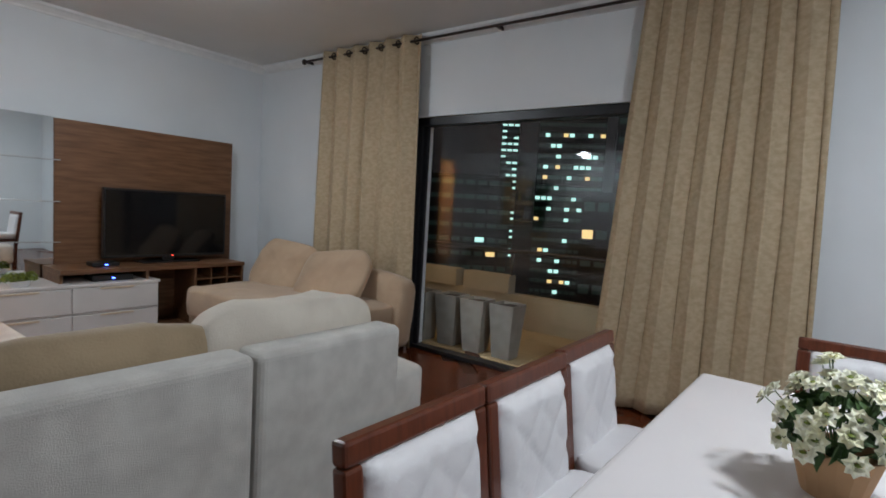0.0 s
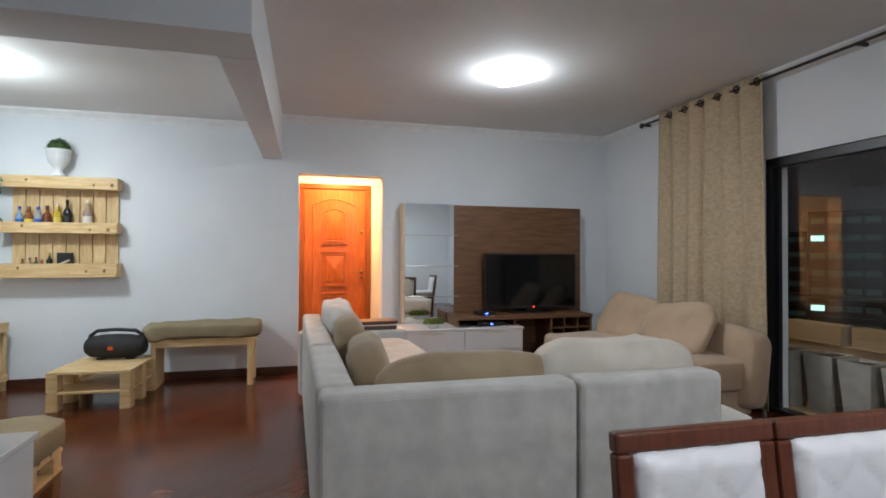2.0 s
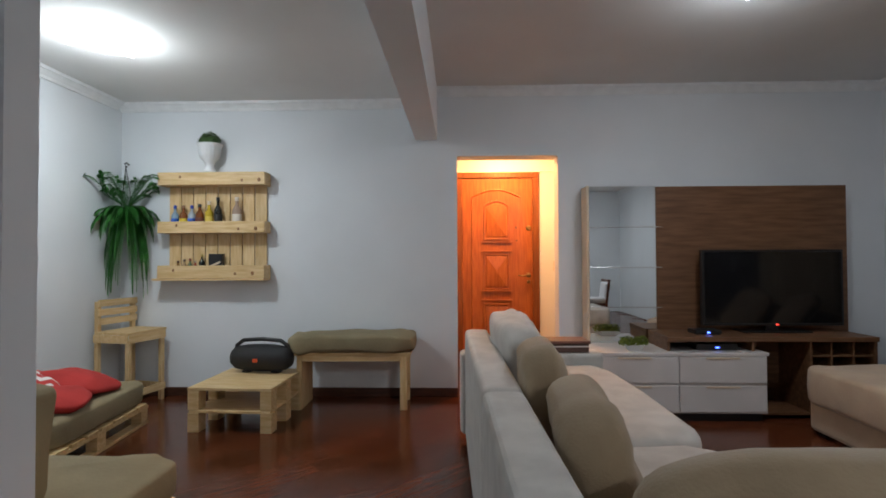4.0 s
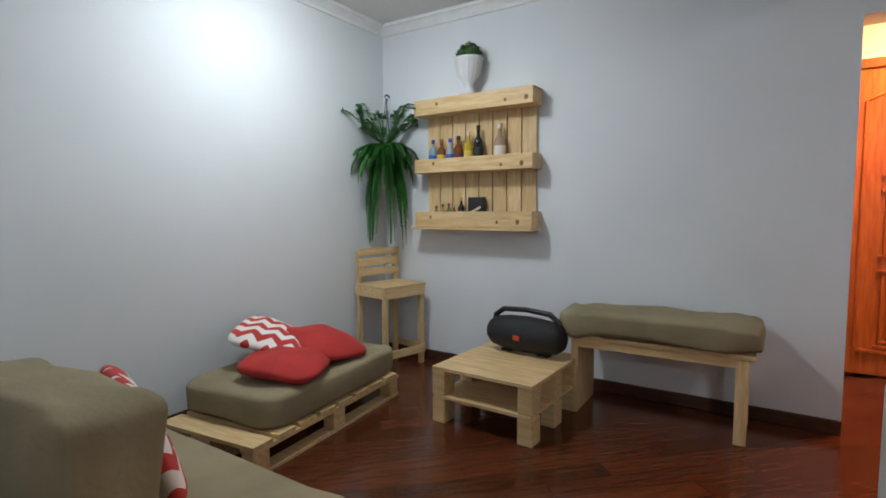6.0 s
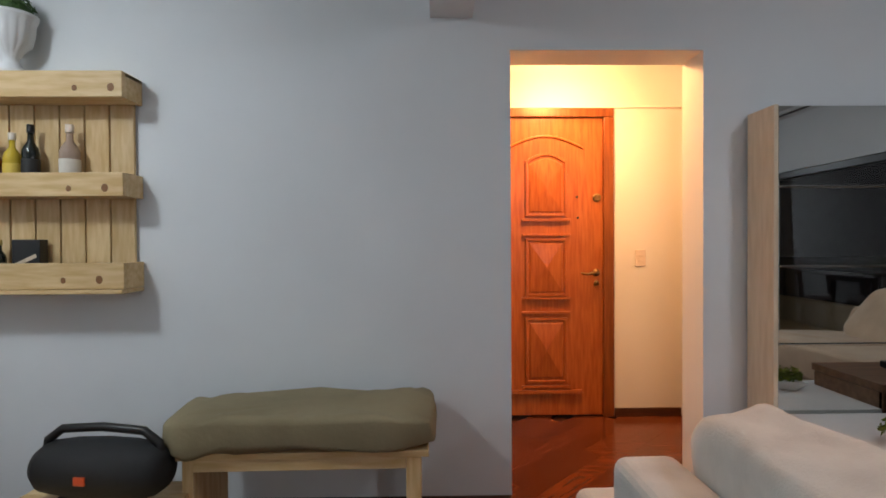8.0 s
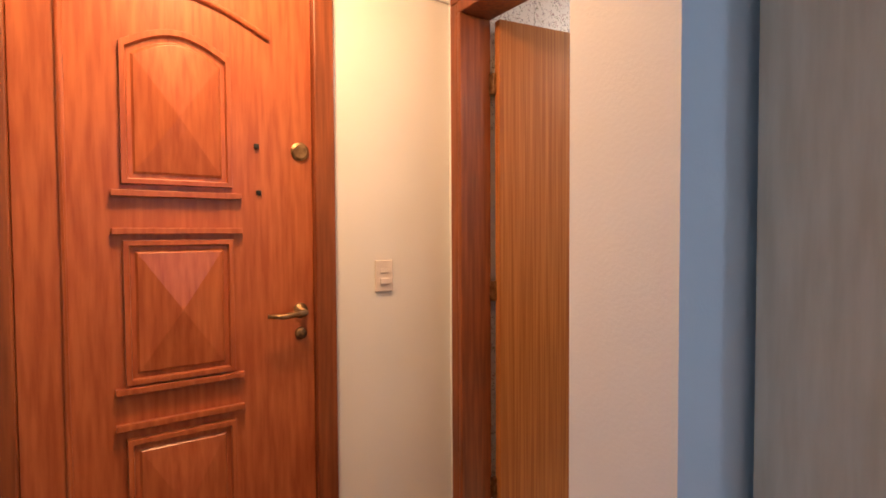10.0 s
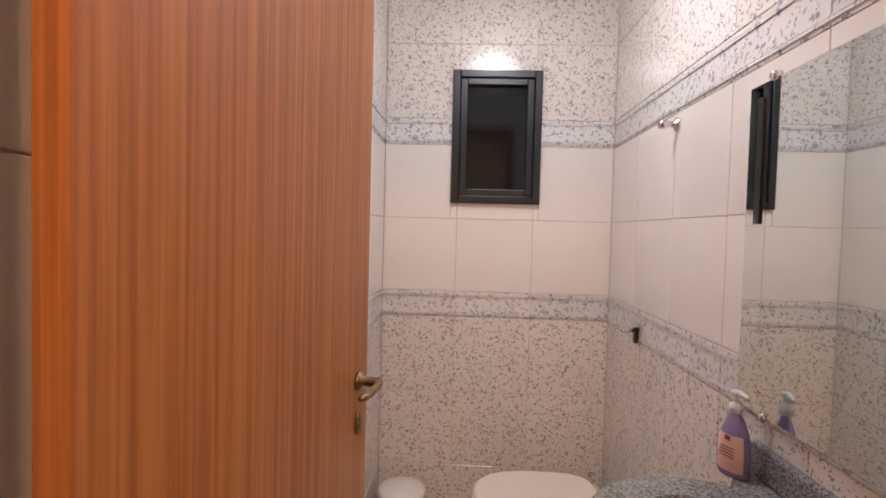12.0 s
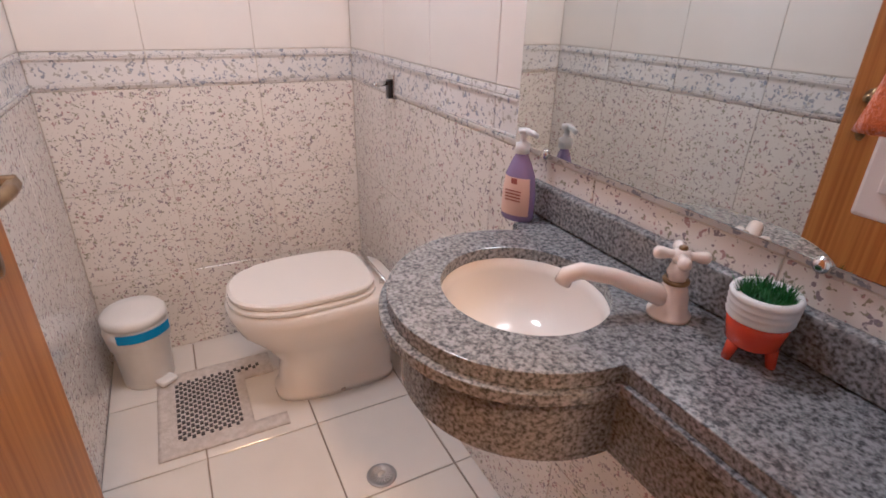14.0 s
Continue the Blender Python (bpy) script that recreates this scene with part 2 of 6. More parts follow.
LITWARM = mat("lit_window_warm", (0.6, 0.5, 0.3), 0.5, emit=(1.0, 0.72, 0.30), strength=0.9)
# panes of unlit windows, with a faint glow added to the material
UNLITGLOW = mat("unlit_window_glow", (0.1, 0.15, 0.14), 0.5, emit=(0.3, 0.55, 0.5), strength=0.012)
AVIATION = mat("red_beacon", (0.5, 0.02, 0.02), 0.5, emit=(1, 0.1, 0.05), strength=3)
LEDBLUE = mat("blue_led", (0.02, 0.05, 0.6), 0.4, emit=(0.05, 0.12, 1.0), strength=12)
LEDRED = mat("red_led", (0.6, 0.02, 0.02), 0.4, emit=(1.0, 0.05, 0.03), strength=6)
NIGHT = mat("night_ground", (0.03, 0.03, 0.033), 0.95, scale=0.05)


# ---------- building helpers ----------
def add_box(bm, x0, x1, y0, y1, z0, z1, turn=None):
    v = [bm.verts.new(p) for p in ((x0, y0, z0), (x1, y0, z0), (x1, y1, z0), (x0, y1, z0),
                                   (x0, y0, z1), (x1, y0, z1), (x1, y1, z1), (x0, y1, z1))]
    for f in ((3, 2, 1, 0), (4, 5, 6, 7), (0, 1, 5, 4), (1, 2, 6, 5), (2, 3, 7, 6), (3, 0, 4, 7)):
        bm.faces.new([v[i] for i in f])
    if turn is not None:
        bmesh.ops.transform(bm, matrix=turn, verts=v)


def lathe(bm, prof, n=24, sx=1.0, sy=1.0, at=(0, 0, 0)):
    rings = []
    for r, z in prof:
        rings.append([bm.verts.new((at[0] + sx * r * math.cos(2 * math.pi * i / n), at[1] + sy * r * math.sin(2 * math.pi * i / n), at[2] + z)) for i in range(n)])
    for a, b in zip(rings, rings[1:]):
        for i in range(n):
            bm.faces.new((a[i], a[(i + 1) % n], b[(i + 1) % n], b[i]))
    bm.faces.new(list(reversed(rings[0])))
    bm.faces.new(rings[-1])


def tube(bm, pts, rad, n=10):
    """A round bar along points; rad a number or one per point."""
    rads = rad if isinstance(rad, (list, tuple)) else [rad] * len(pts)
    rings = []
    for i, p in enumerate(pts):
        a, b = Vector(pts[max(i - 1, 0)]), Vector(pts[min(i + 1, len(pts) - 1)])
        q = (b - a).to_track_quat("Z", "Y").to_matrix()
        rings.append([bm.verts.new(Vector(p) + q @ Vector((rads[i] * math.cos(2 * math.pi * k / n), rads[i] * math.sin(2 * math.pi * k / n), 0))) for k in range(n)])
    for a, b in zip(rings, rings[1:]):
        for k in range(n):
            bm.faces.new((a[k], a[(k + 1) % n], b[(k + 1) % n], b[k]))
    bm.faces.new(list(reversed(rings[0])))
    bm.faces.new(rings[-1])


def pad(bm, sx, sy, sz, at=(0, 0, 0), e=0.35, lump=0.012, turn=None, nu=28, nv=14, seed=0.0, rise=0.0):
    """A soft stuffed block: rounded, slightly lumpy; rise bulges its middle."""
    def se(c, p):
        return math.copysign(abs(c) ** p, c)
    rows = []
    for j in range(nv + 1):
        ph = -math.pi / 2 + math.pi * j / nv
        row = []
        for i in range(nu):
            th = 2 * math.pi * i / nu
            x, y, z = se(math.cos(ph), e) * se(math.cos(th), e), se(math.cos(ph), e) * se(math.sin(th), e), se(math.sin(ph), e if not rise else 0.8)
            k = 1 - rise * max(x * x, y * y)
            p = Vector((x * sx / 2, y * sy / 2, z * sz / 2 * k))
            p += Vector((1, 1, 1)) * lump * noise.noise(p * 6 + Vector((seed, 3.1 * seed, 7.7)))
            p.z += lump * noise.noise(p * 14 + Vector((seed, 0, 0))) * 0.6
            row.append(p)
        rows.append(row)
    m = Matrix.Translation(at) @ (turn if turn is not None else Matrix())
    vs = [[bm.verts.new(m @ p) for p in r] for r in rows[1:-1]]
    bot, top = bm.verts.new(m @ rows[0][0]), bm.verts.new(m @ rows[-1][0])
    for a, b in zip(vs, vs[1:]):
        for i in range(nu):
            bm.faces.new((a[i], a[(i + 1) % nu], b[(i + 1) % nu], b[i]))
    for i in range(nu):
        bm.faces.new((vs[0][(i + 1) % nu], vs[0][i], bot))
        bm.faces.new((vs[-1][i], vs[-1][(i + 1) % nu], top))


def finish(name, bm, material, parent=None, bevel=0.0, smooth=False, loc=None, seg=2):
    me = bpy.data.meshes.new(name)
    bmesh.ops.recalc_face_normals(bm, faces=bm.faces)
    bm.to_mesh(me)
    bm.free()
    me.materials.append(material)
    if smooth:
        me.shade_smooth()
    ob = new(name, me)
    if parent is not None:
        ob.parent = parent
    if loc is not None:
        ob.location = loc
    if bevel:
        b = ob.modifiers.new("edge", "BEVEL")
        b.width, b.segments, b.limit_method = bevel, seg, "ANGLE"
    return ob


def boxes(name, lst, material, parent=None, bevel=0.0, seg=2):
    bm = bmesh.new()
    for b in lst:
        add_box(bm, *b)
    return finish(name, bm, material, parent, bevel, seg=seg)


def pieces(name, lst, material, parent, bevel=0.0):
    for b in lst:
        boxes(name, [b], material, parent, bevel)


def root(name, label, category, loc=(0, 0, 0), rz=0.0, group=""):
    ob = new(name)
    ob.empty_display_size = 0.1
    ob.matrix_basis = pose(*loc, 0, 0, rz)
    return tagged(ob, label, category, group)


def structure(ob, label, category):
    return tagged(ob, label, category, kind="structure")


def wall(name, lst, label, material=PAINT):
    return structure(boxes(name, lst, material), label, "wall")


# ---------- the shell ----------
H1, H2 = 2.70, 2.60
structure(boxes("floor", [(-2.9, 4.34, -2.2, 7.0, -0.15, -0.022)], DARKWOOD), "dark wooden subfloor under glossy parquet boards", "floor")
W_TV = wall("wall_north", [(-2.85, 0.446, 5.5, 5.7, 0, 2.8), (1.329, 4.35, 5.5, 5.7, 0, 2.8), (0.446, 1.329, 5.5, 5.7, 2.1, 2.8)],
            "white painted wall with an open doorway to the hall")
wall("wall_west", [(-2.85, -2.56, -2.2, 5.5, 0, 2.8)], "plain white painted wall of the sitting corner")
wall("wall_east", [(4.1, 4.35, 3.22, 5.5, 0, 2.8), (4.1, 4.35, -2.2, 1.15, 0, 2.8), (4.1, 4.35, 1.15, 3.22, 2.02, 2.8)],
     "white painted wall with a wide balcony door")
wall("wall_south", [(-2.85, 4.35, -2.35, -2.2, 0, 2.8)], "plain white painted back wall of the room")
wall("wall_stub", [(-2.56, -0.78, 2.33, 2.45, 0, 2.247)], "white painted partition wall ending beside the sitting corner")
structure(boxes("beam", [(0.083, 0.275, 2.66, 5.5, 2.245, 2.72)], PAINT), "white plastered ceiling beam", "beam")
structure(boxes("beam", [(-2.56, 0.275, 2.33, 2.66, 2.247, 2.72)], PAINT), "white plastered ceiling beam over the partition", "beam")
structure(boxes("ceiling", [(0.275, 4.1, -2.2, 5.5, H1, H1 + 0.1), (-2.56, 0.275, -2.2, 2.33, H1, H1 + 0.1)], CEIL), "white painted living room ceiling", "ceiling")
structure(boxes("ceiling", [(-2.56, 0.083, 2.66, 5.5, H2, H2 + 0.1)], CEIL), "white painted ceiling of the sitting corner", "ceiling")


def crown(p0, p1, inward, z, name="crown_moulding"):
    """A stepped plaster cornice from p0 to p1; inward: the way into the room."""
    d = (Vector(p1) - Vector(p0))
    prof = ((0, -0.075), (0.012, -0.075), (0.018, -0.055), (0.035, -0.035), (0.05, -0.022), (0.062, -0.02), (0.068, 0), (0, 0))
    bm = bmesh.new()
    ends = []
    for base in (Vector(p0), Vector(p1)):
        ends.append([bm.verts.new((base.x + inward[0] * a, base.y + inward[1] * a, z + b)) for a, b in prof])
    n = len(prof)
    for i in range(n):
        bm.faces.new((ends[0][i], ends[0][(i + 1) % n], ends[1][(i + 1) % n], ends[1][i]))
    bm.faces.new(ends[0])
    bm.faces.new(list(reversed(ends[1])))
    return structure(finish(name, bm, PLASTER), "white plaster crown moulding", "moulding")


crown((0.275, 5.498), (4.1, 5.498), (0, -1), H1 - 0.002)
crown((4.098, -2.2), (4.098, 5.43), (-1, 0), H1 - 0.002)
crown((-2.56, 5.498), (0.083, 5.498), (0, -1), H2 - 0.002)
crown((-2.558, 2.66), (-2.558, 5.43), (1, 0), H2 - 0.002)
structure(boxes("baseboard", [(-2.54, 0.446, 5.482, 5.498, 0, 0.075), (1.329, 4.08, 5.482, 5.498, 0, 0.075), (-2.558, -2.542, 2.47, 5.48, 0, 0.075),
                              (4.082, 4.098, 3.22, 5.48, 0, 0.075), (-2.54, -0.78, 2.452, 2.466, 0, 0.075), (-2.54, -0.78, 2.314, 2.328, 0, 0.075)], DARKWOOD, bevel=0.004),
          "dark wooden baseboard", "baseboard")

# hall behind the doorway
wall("wall_hall_back", [(-0.9, 0.44, 6.768, 6.92, 0, 2.7), (1.345, 1.95, 6.768, 6.92, 0, 2.7), (0.44, 1.345, 6.768, 6.92, 2.13, 2.7)], "white painted hall wall around the entry door")
wall("wall_hall_side", [(1.846, 1.966, 6.69, 6.768, 0, 2.7), (1.846, 1.966, 5.7, 5.98, 0, 2.7), (1.846, 1.966, 5.98, 6.69, 2.13, 2.7)], "white painted hall wall around the bathroom door")
wall("wall_hall_west", [(-1.0, -0.9, 5.7, 6.92, 0, 2.7)], "white painted end wall of the hall")
structure(boxes("ceiling", [(-0.9, 1.95, 5.7, 6.768, 2.5, 2.6)], CEIL), "white painted hall ceiling", "ceiling")
structure(boxes("baseboard", [(1.36, 1.83, 6.752, 6.766, 0, 0.06)], DARKWOOD, bevel=0.004), "dark wooden baseboard", "baseboard")
structure(boxes("trim", [(-0.9, 1.845, 6.756, 6.768, 2.165, 2.18)], PLASTER, bevel=0.003), "thin plaster line above the door frames", "trim")


# ---------- doors ----------
def entry_door():
    d = root("entry_door", "closed varnished reddish wooden entry door with three raised panels", "door", (0.95, 6.768, 0))
    boxes("frame", [(-0.52, -0.45, -0.02, 0.10, 0, 2.10), (0.333, 0.405, -0.02, 0.10, 0, 2.10), (-0.52, 0.405, -0.02, 0.10, 2.101, 2.165)], FRAMEWOOD, d, 0.006)
    boxes("leaf", [(-0.449, 0.332, 0.005, 0.045, 0.01, 2.10)], REDWOOD, d, 0.002)
    for z0, z1, arch in ((0.24, 0.70, 0), (0.85, 1.255, 0), (1.41, 1.80, 1)):
        bm = bmesh.new()
        x0, x1 = -0.215, 0.075
        n = 12
        rim = [(x0, z0), (x1, z0)] + [(x1 + (x0 - x1) * i / n, z1 + (0.055 * math.sin(math.pi * i / n) if arch else 0)) for i in range(n + 1)]
        cx, cz = (x0 + x1) / 2, (z0 + z1) / 2
        rings = []
        for k, y in ((1.0, 0.004), (0.99, -0.012), (0.90, -0.012), (0.88, -0.001), (0.80, -0.001), (0.76, -0.008), (0.02, -0.026)):
            rings.append([bm.verts.new((cx + (x - cx) * k, y, cz + (z - cz) * (k if k < 0.5 else 1 - (1 - k) * 0.75))) for x, z in rim])
        for a, b in zip(rings, rings[1:]):
            for i in range(len(rim)):
                bm.faces.new((a[i], a[(i + 1) % len(rim)], b[(i + 1) % len(rim)], b[i]))
        bm.faces.new(rings[-1])
        finish("panel", bm, REDWOOD, d, 0.001)
    # raised ribs round the panels
    bm = bmesh.new()
    add_box(bm, -0.33, 0.18, -0.014, 0.006, 0.165, 0.19)
    for z in (0.215, 0.735, 0.835, 1.28, 1.385):
        add_box(bm, -0.24, 0.10, -0.014, 0.006, z - 0.009, z + 0.009)
    tube(bm, [(-0.345, 0.002, 0.20)] + [(-0.345 + 0.54 * i / 16, 0.002, 1.885 + 0.085 * math.sin(math.pi * i / 16)) for i in range(17)], 0.010, 8)
    finish("rib", bm, REDWOOD, d, 0.002)
    bm = bmesh.new()
    lathe(bm, [(0.001, 0), (0.030, 0), (0.030, 0.006), (0.022, 0.010), (0.001, 0.010)], 20)
    o = finish("lock_plate", bm, BRASS, d, smooth=False)
    o.matrix_basis = pose(0.29, 0.005, 1.54, 90)
    bm = bmesh.new()
    for x, z in ((0.15, 1.545), (0.155, 1.40)):
        add_box(bm, x - 0.008, x + 0.008, -0.004, 0.006, z - 0.008, z + 0.008)
    finish("peephole", bm, BLACK, d, 0.003)
    bm = bmesh.new()
    lathe(bm, [(0.001, 0), (0.026, 0), (0.024, 0.008), (0.012, 0.012), (0.010, 0.05), (0.001, 0.052)], 16)
    bmesh.ops.transform(bm, matrix=pose(0.285, 0.005, 1.015, 90), verts=bm.verts)
    tube(bm, [(0.285, -0.045, 1.015), (0.26, -0.05, 1.015), (0.21, -0.05, 1.007), (0.165, -0.046, 1.013)], [0.010, 0.011, 0.009, 0.007], 10)
    finish("handle", bm, BRASS, d, smooth=True)
    bm = bmesh.new()
    lathe(bm, [(0.001, 0), (0.020, 0), (0.018, 0.010), (0.001, 0.012)], 16)
    bmesh.ops.transform(bm, matrix=pose(0.285, 0.005, 0.94, 90), verts=bm.verts)
    finish("keyhole", bm, BRASS, d, smooth=True)


entry_door()


def bath_door():
    d = root("bathroom_door", "open honey-coloured striped veneer bathroom door in a dark reddish frame", "door", (1.90, 6.69, 0))
    boxes("frame", [(-0.074, 0.076, -0.022, -0.002, 0, 2.10), (-0.074, 0.076, -0.708, -0.655, 0, 2.10), (-0.074, 0.076, -0.708, -0.002, 2.10, 2.14)], FRAMEWOOD, d, 0.004)
    boxes("casing", [(-0.072, -0.056, -0.0019, 0.045, 0, 2.14), (-0.072, -0.056, -0.775, -0.709, 0, 2.14), (-0.072, -0.056, -0.775, 0.045, 2.141, 2.20)], FRAMEWOOD, d, 0.005)
    leaf = boxes("leaf", [(0, 0.60, -0.035, 0, 0.01, 2.09)], DOORWOOD, d, 0.003)
    leaf.matrix_basis = pose(0.083, -0.038, 0, 0, 0, -10.2)
    bm = bmesh.new()
    lathe(bm, [(0.001, 0), (0.018, 0), (0.017, 0.006), (0.009, 0.010), (0.009, 0.042), (0.001, 0.045)], 14)
    bmesh.ops.transform(bm, matrix=pose(0.555, -0.035, 1.05, 90), verts=bm.verts)
    tube(bm, [(0.555, -0.075, 1.05), (0.53, -0.08, 1.05), (0.485, -0.078, 1.046), (0.47, -0.074, 1.048)], [0.007, 0.007, 0.006, 0.005], 10)
    o = finish("handle", bm, BRASS, leaf, smooth=True)
    bm = bmesh.new()
    lathe(bm, [(0.001, 0), (0.014, 0), (0.012, 0.006), (0.001, 0.007)], 12, 0.75, 1.6)
    bmesh.ops.transform(bm, matrix=pose(0.555, -0.035, 0.975, 90), verts=bm.verts)
    finish("keyhole", bm, BRASS, leaf, smooth=True)
    for z in (0.25, 1.04, 1.85):
        boxes("hinge", [(0.066, 0.092, -0.050, -0.0225, z - 0.04, z + 0.04)], BRASS, d, 0.003)


bath_door()


def switch_plate(name, m, label, rows=2):
    s = root(name, label, "light switch")
    s.matrix_basis = m
    boxes("plate", [(-0.036, 0.036, -0.009, 0, -0.058, 0.058)], LAMWHITE, s, 0.004)
    boxes("rocker", [(-0.018, 0.018, -0.015, -0.008, -0.03, -0.008), (-0.018, 0.018, -0.012, -0.008, 0.010, 0.026)], LAMWHITE, s, 0.003)


switch_plate("light_switch", pose(1.545, 6.768, 1.115), "white rectangular wall switch by the entry door")


# ---------- lamps ----------
def ceiling_lamp(loc, s, material, label):
    la = root("ceiling_lamp", label, "ceiling lamp", loc, 40)
    bm = bmesh.new()
    n = 10
    g = [[bm.verts.new((s * (2 * i / n - 1), s * (2 * j / n - 1), -0.035 - 0.055 * (1 - (2 * i / n - 1) ** 2) * (1 - (2 * j / n - 1) ** 2))) for i in range(n + 1)] for j in range(n + 1)]
    for j in range(n):
        for i in range(n):
            bm.faces.new((g[j][i], g[j][i + 1], g[j + 1][i + 1], g[j + 1][i]))
    sh = finish("shade", bm, material, la, smooth=True)
    sh.modifiers.new("thick", "SOLIDIFY").thickness = 0.005
    sh.visible_shadow = False
    boxes("base", [(-s * 0.6, s * 0.6, -s * 0.6, s * 0.6, -0.03, 0)], PLASTER, la, 0.004)


ceiling_lamp((2.09, 3.68, H1), 0.19, SHADE, "lit square frosted glass ceiling lamp")
ceiling_lamp((2.0, -0.5, H1), 0.19, SHADE, "lit square frosted glass ceiling lamp over the table")
ceiling_lamp((-1.75, 4.10, H2), 0.19, SHADE, "lit square frosted glass ceiling lamp")
ceiling_lamp((0.95, 6.25, 2.5), 0.13, WARMSHADE, "lit warm glass ceiling lamp in the hall")
ceiling_lamp((2.95, 6.20, 2.4), 0.13, WARMSHADE, "lit warm glass ceiling lamp in the bathroom")


# ---------- balcony door, curtains ----------
def balcony_door():
    w = root("window_1", "wide black aluminium sliding balcony door, closed", "balcony door", (4.1, 2.185, 0))
    w["kind"] = "structure"
    y0, y1, z1 = -1.03, 1.03, 2.018
    boxes("frame", [(0.02, 0.12, y0, y0 + 0.05, 0.0, z1), (0.02, 0.12, y1 - 0.05, y1, 0.0, z1), (0.02, 0.12, y0, y1, z1 - 0.07, z1), (0.02, 0.12, y0, y1, 0.0, 0.035),
                    (0.05, 0.09, y0 + 0.02, y0 + 0.12, 0.03, z1 - 0.05), (0.05, 0.09, y1 - 0.09, y1 - 0.04, 0.03, z1 - 0.05)], ALU, w, 0.004)
    p = boxes("pane", [(0.066, 0.071, y0 + 0.05, y1 - 0.05, 0.035, z1 - 0.07)], GLASS, w)
    p.visible_shadow = False


balcony_door()


def curtain(name, y0t, y1t, y0b, y1b, z0, z1, folds, x, label):
    c = root(name, label, "curtain", (x, (y0b + y1b) / 2, z0))
    bm = bmesh.new()
    nz, ny = 26, folds * 12
    g = []
    for j in range(nz + 1):
        v = j / nz
        row = []
        for i in range(ny + 1):
            u = i / ny
            y = (y0b + (y0t - y0b) * v) * (1 - u) + (y1b + (y1t - y1b) * v) * u - (y0b + y1b) / 2
            a = 0.042 * (0.75 + 0.5 * noise.noise((u * 5, v * 1.5, folds)))
            ph = 2 * math.pi * folds * u + 0.8 * noise.noise((u * 3, v * 2, 4))
            row.append(bm.verts.new((a * math.sin(ph), y + 0.012 * math.sin(2 * ph), (z1 - z0) * v)))
        g.append(row)
    for j in range(nz):
        for i in range(ny):
            bm.faces.new((g[j][i], g[j][i + 1], g[j + 1][i + 1], g[j + 1][i]))
    o = finish("cloth", bm, CURTAIN, c, smooth=True)
    o.modifiers.new("thick", "SOLIDIFY").thickness = 0.004
    for i in range(folds * 2):
        u = (i + 0.5) / (folds * 2)
        bm = bmesh.new()
        cy, n = y0t * (1 - u) + y1t * u - (y0b + y1b) / 2, 14
        tube(bm, [(0.028 * math.cos(2 * math.pi * k / n), cy, z1 - z0 - 0.055 + 0.028 * math.sin(2 * math.pi * k / n)) for k in range(n + 1)], 0.006, 6)
        finish("grommet", bm, ROD, c, smooth=True)


ROD_X, ROD_Z = 4.00, 2.635
curtain("curtain", 3.13, 4.36, 3.08, 4.42, 0.03, ROD_Z + 0.055, 6, ROD_X, "sand-coloured woven curtain with dark grommets, drawn aside")
curtain("curtain", 0.34, 1.31, 0.27, 1.49, 0.03, ROD_Z + 0.055, 7, ROD_X, "sand-coloured woven curtain with dark grommets, drawn aside")
rodt = root("curtain_rod", "long dark bronze curtain rod on the wall", "curtain rod", (ROD_X, 2.4, ROD_Z))
bm = bmesh.new()
tube(bm, [(0, -2.2, 0), (0, 2.25, 0)], 0.011, 12)
finish("rod", bm, ROD, rodt, smooth=True)
for y in (-2.2, 2.25):
    bm = bmesh.new()
    lathe(bm, [(0.001, -0.03), (0.02, -0.02), (0.026, 0), (0.02, 0.02), (0.001, 0.03)], 14)
    o = finish("finial", bm, ROD, rodt, smooth=True, loc=(0, y, 0))
for y in (-2.1, 0.0, 2.22):
    boxes("bracket", [(0, 0.098, y - 0.012, y + 0.012, -0.012, 0.012)], ROD, rodt, 0.003)

# ---------- balcony and the night outside ----------
structure(boxes("balcony_floor", [(4.35, 5.62, -1.0, 5.6, -0.16, -0.014)], GROUTDK), "sand-coloured tiled balcony floor", "floor")
bfloor = bpy.data.objects["balcony_floor"]
me_bt = None
for i in range(3):
    for j in range(15):
        y = -0.4 + j * 0.40
        if me_bt is None:
            o = boxes("tile", [(-0.204, 0.204, -0.195, 0.195, 0, 0.013)], BALCTILE, bfloor, 0.002)
            me_bt = o.data
        else:
            o = new("tile", me_bt)
            o.parent = bfloor
        o.location = (4.57 + i * 0.414, y, -0.014)
wall("wall_balcony", [(5.62, 5.75, -1.0, 5.6, -0.4, 0.36)], "low cream rendered balcony parapet", BALCWALL)
wall("wall_balcony_end", [(4.35, 5.75, 5.6, 5.7, -0.4, 2.6)], "cream rendered side wall of the balcony", BALCWALL)
structure(boxes("balcony_ceiling", [(4.35, 5.75, -1.0, 5.6, 2.45, 2.6)], BALCWALL), "cream rendered balcony soffit", "ceiling")
rail = root("balcony_railing", "black metal railing on the balcony parapet", "railing", (5.68, 2.3, 0.36))
bm = bmesh.new()
tube(bm, [(0, -3.2, 0.47), (0, 3.2, 0.47)], 0.022, 10)
for y in (-3.0, -1.2, 0.75, 3.0):
    tube(bm, [(0, y, 0), (0, y, 0.47)], 0.014, 8)
finish("bars", bm, ALU, rail, smooth=True)


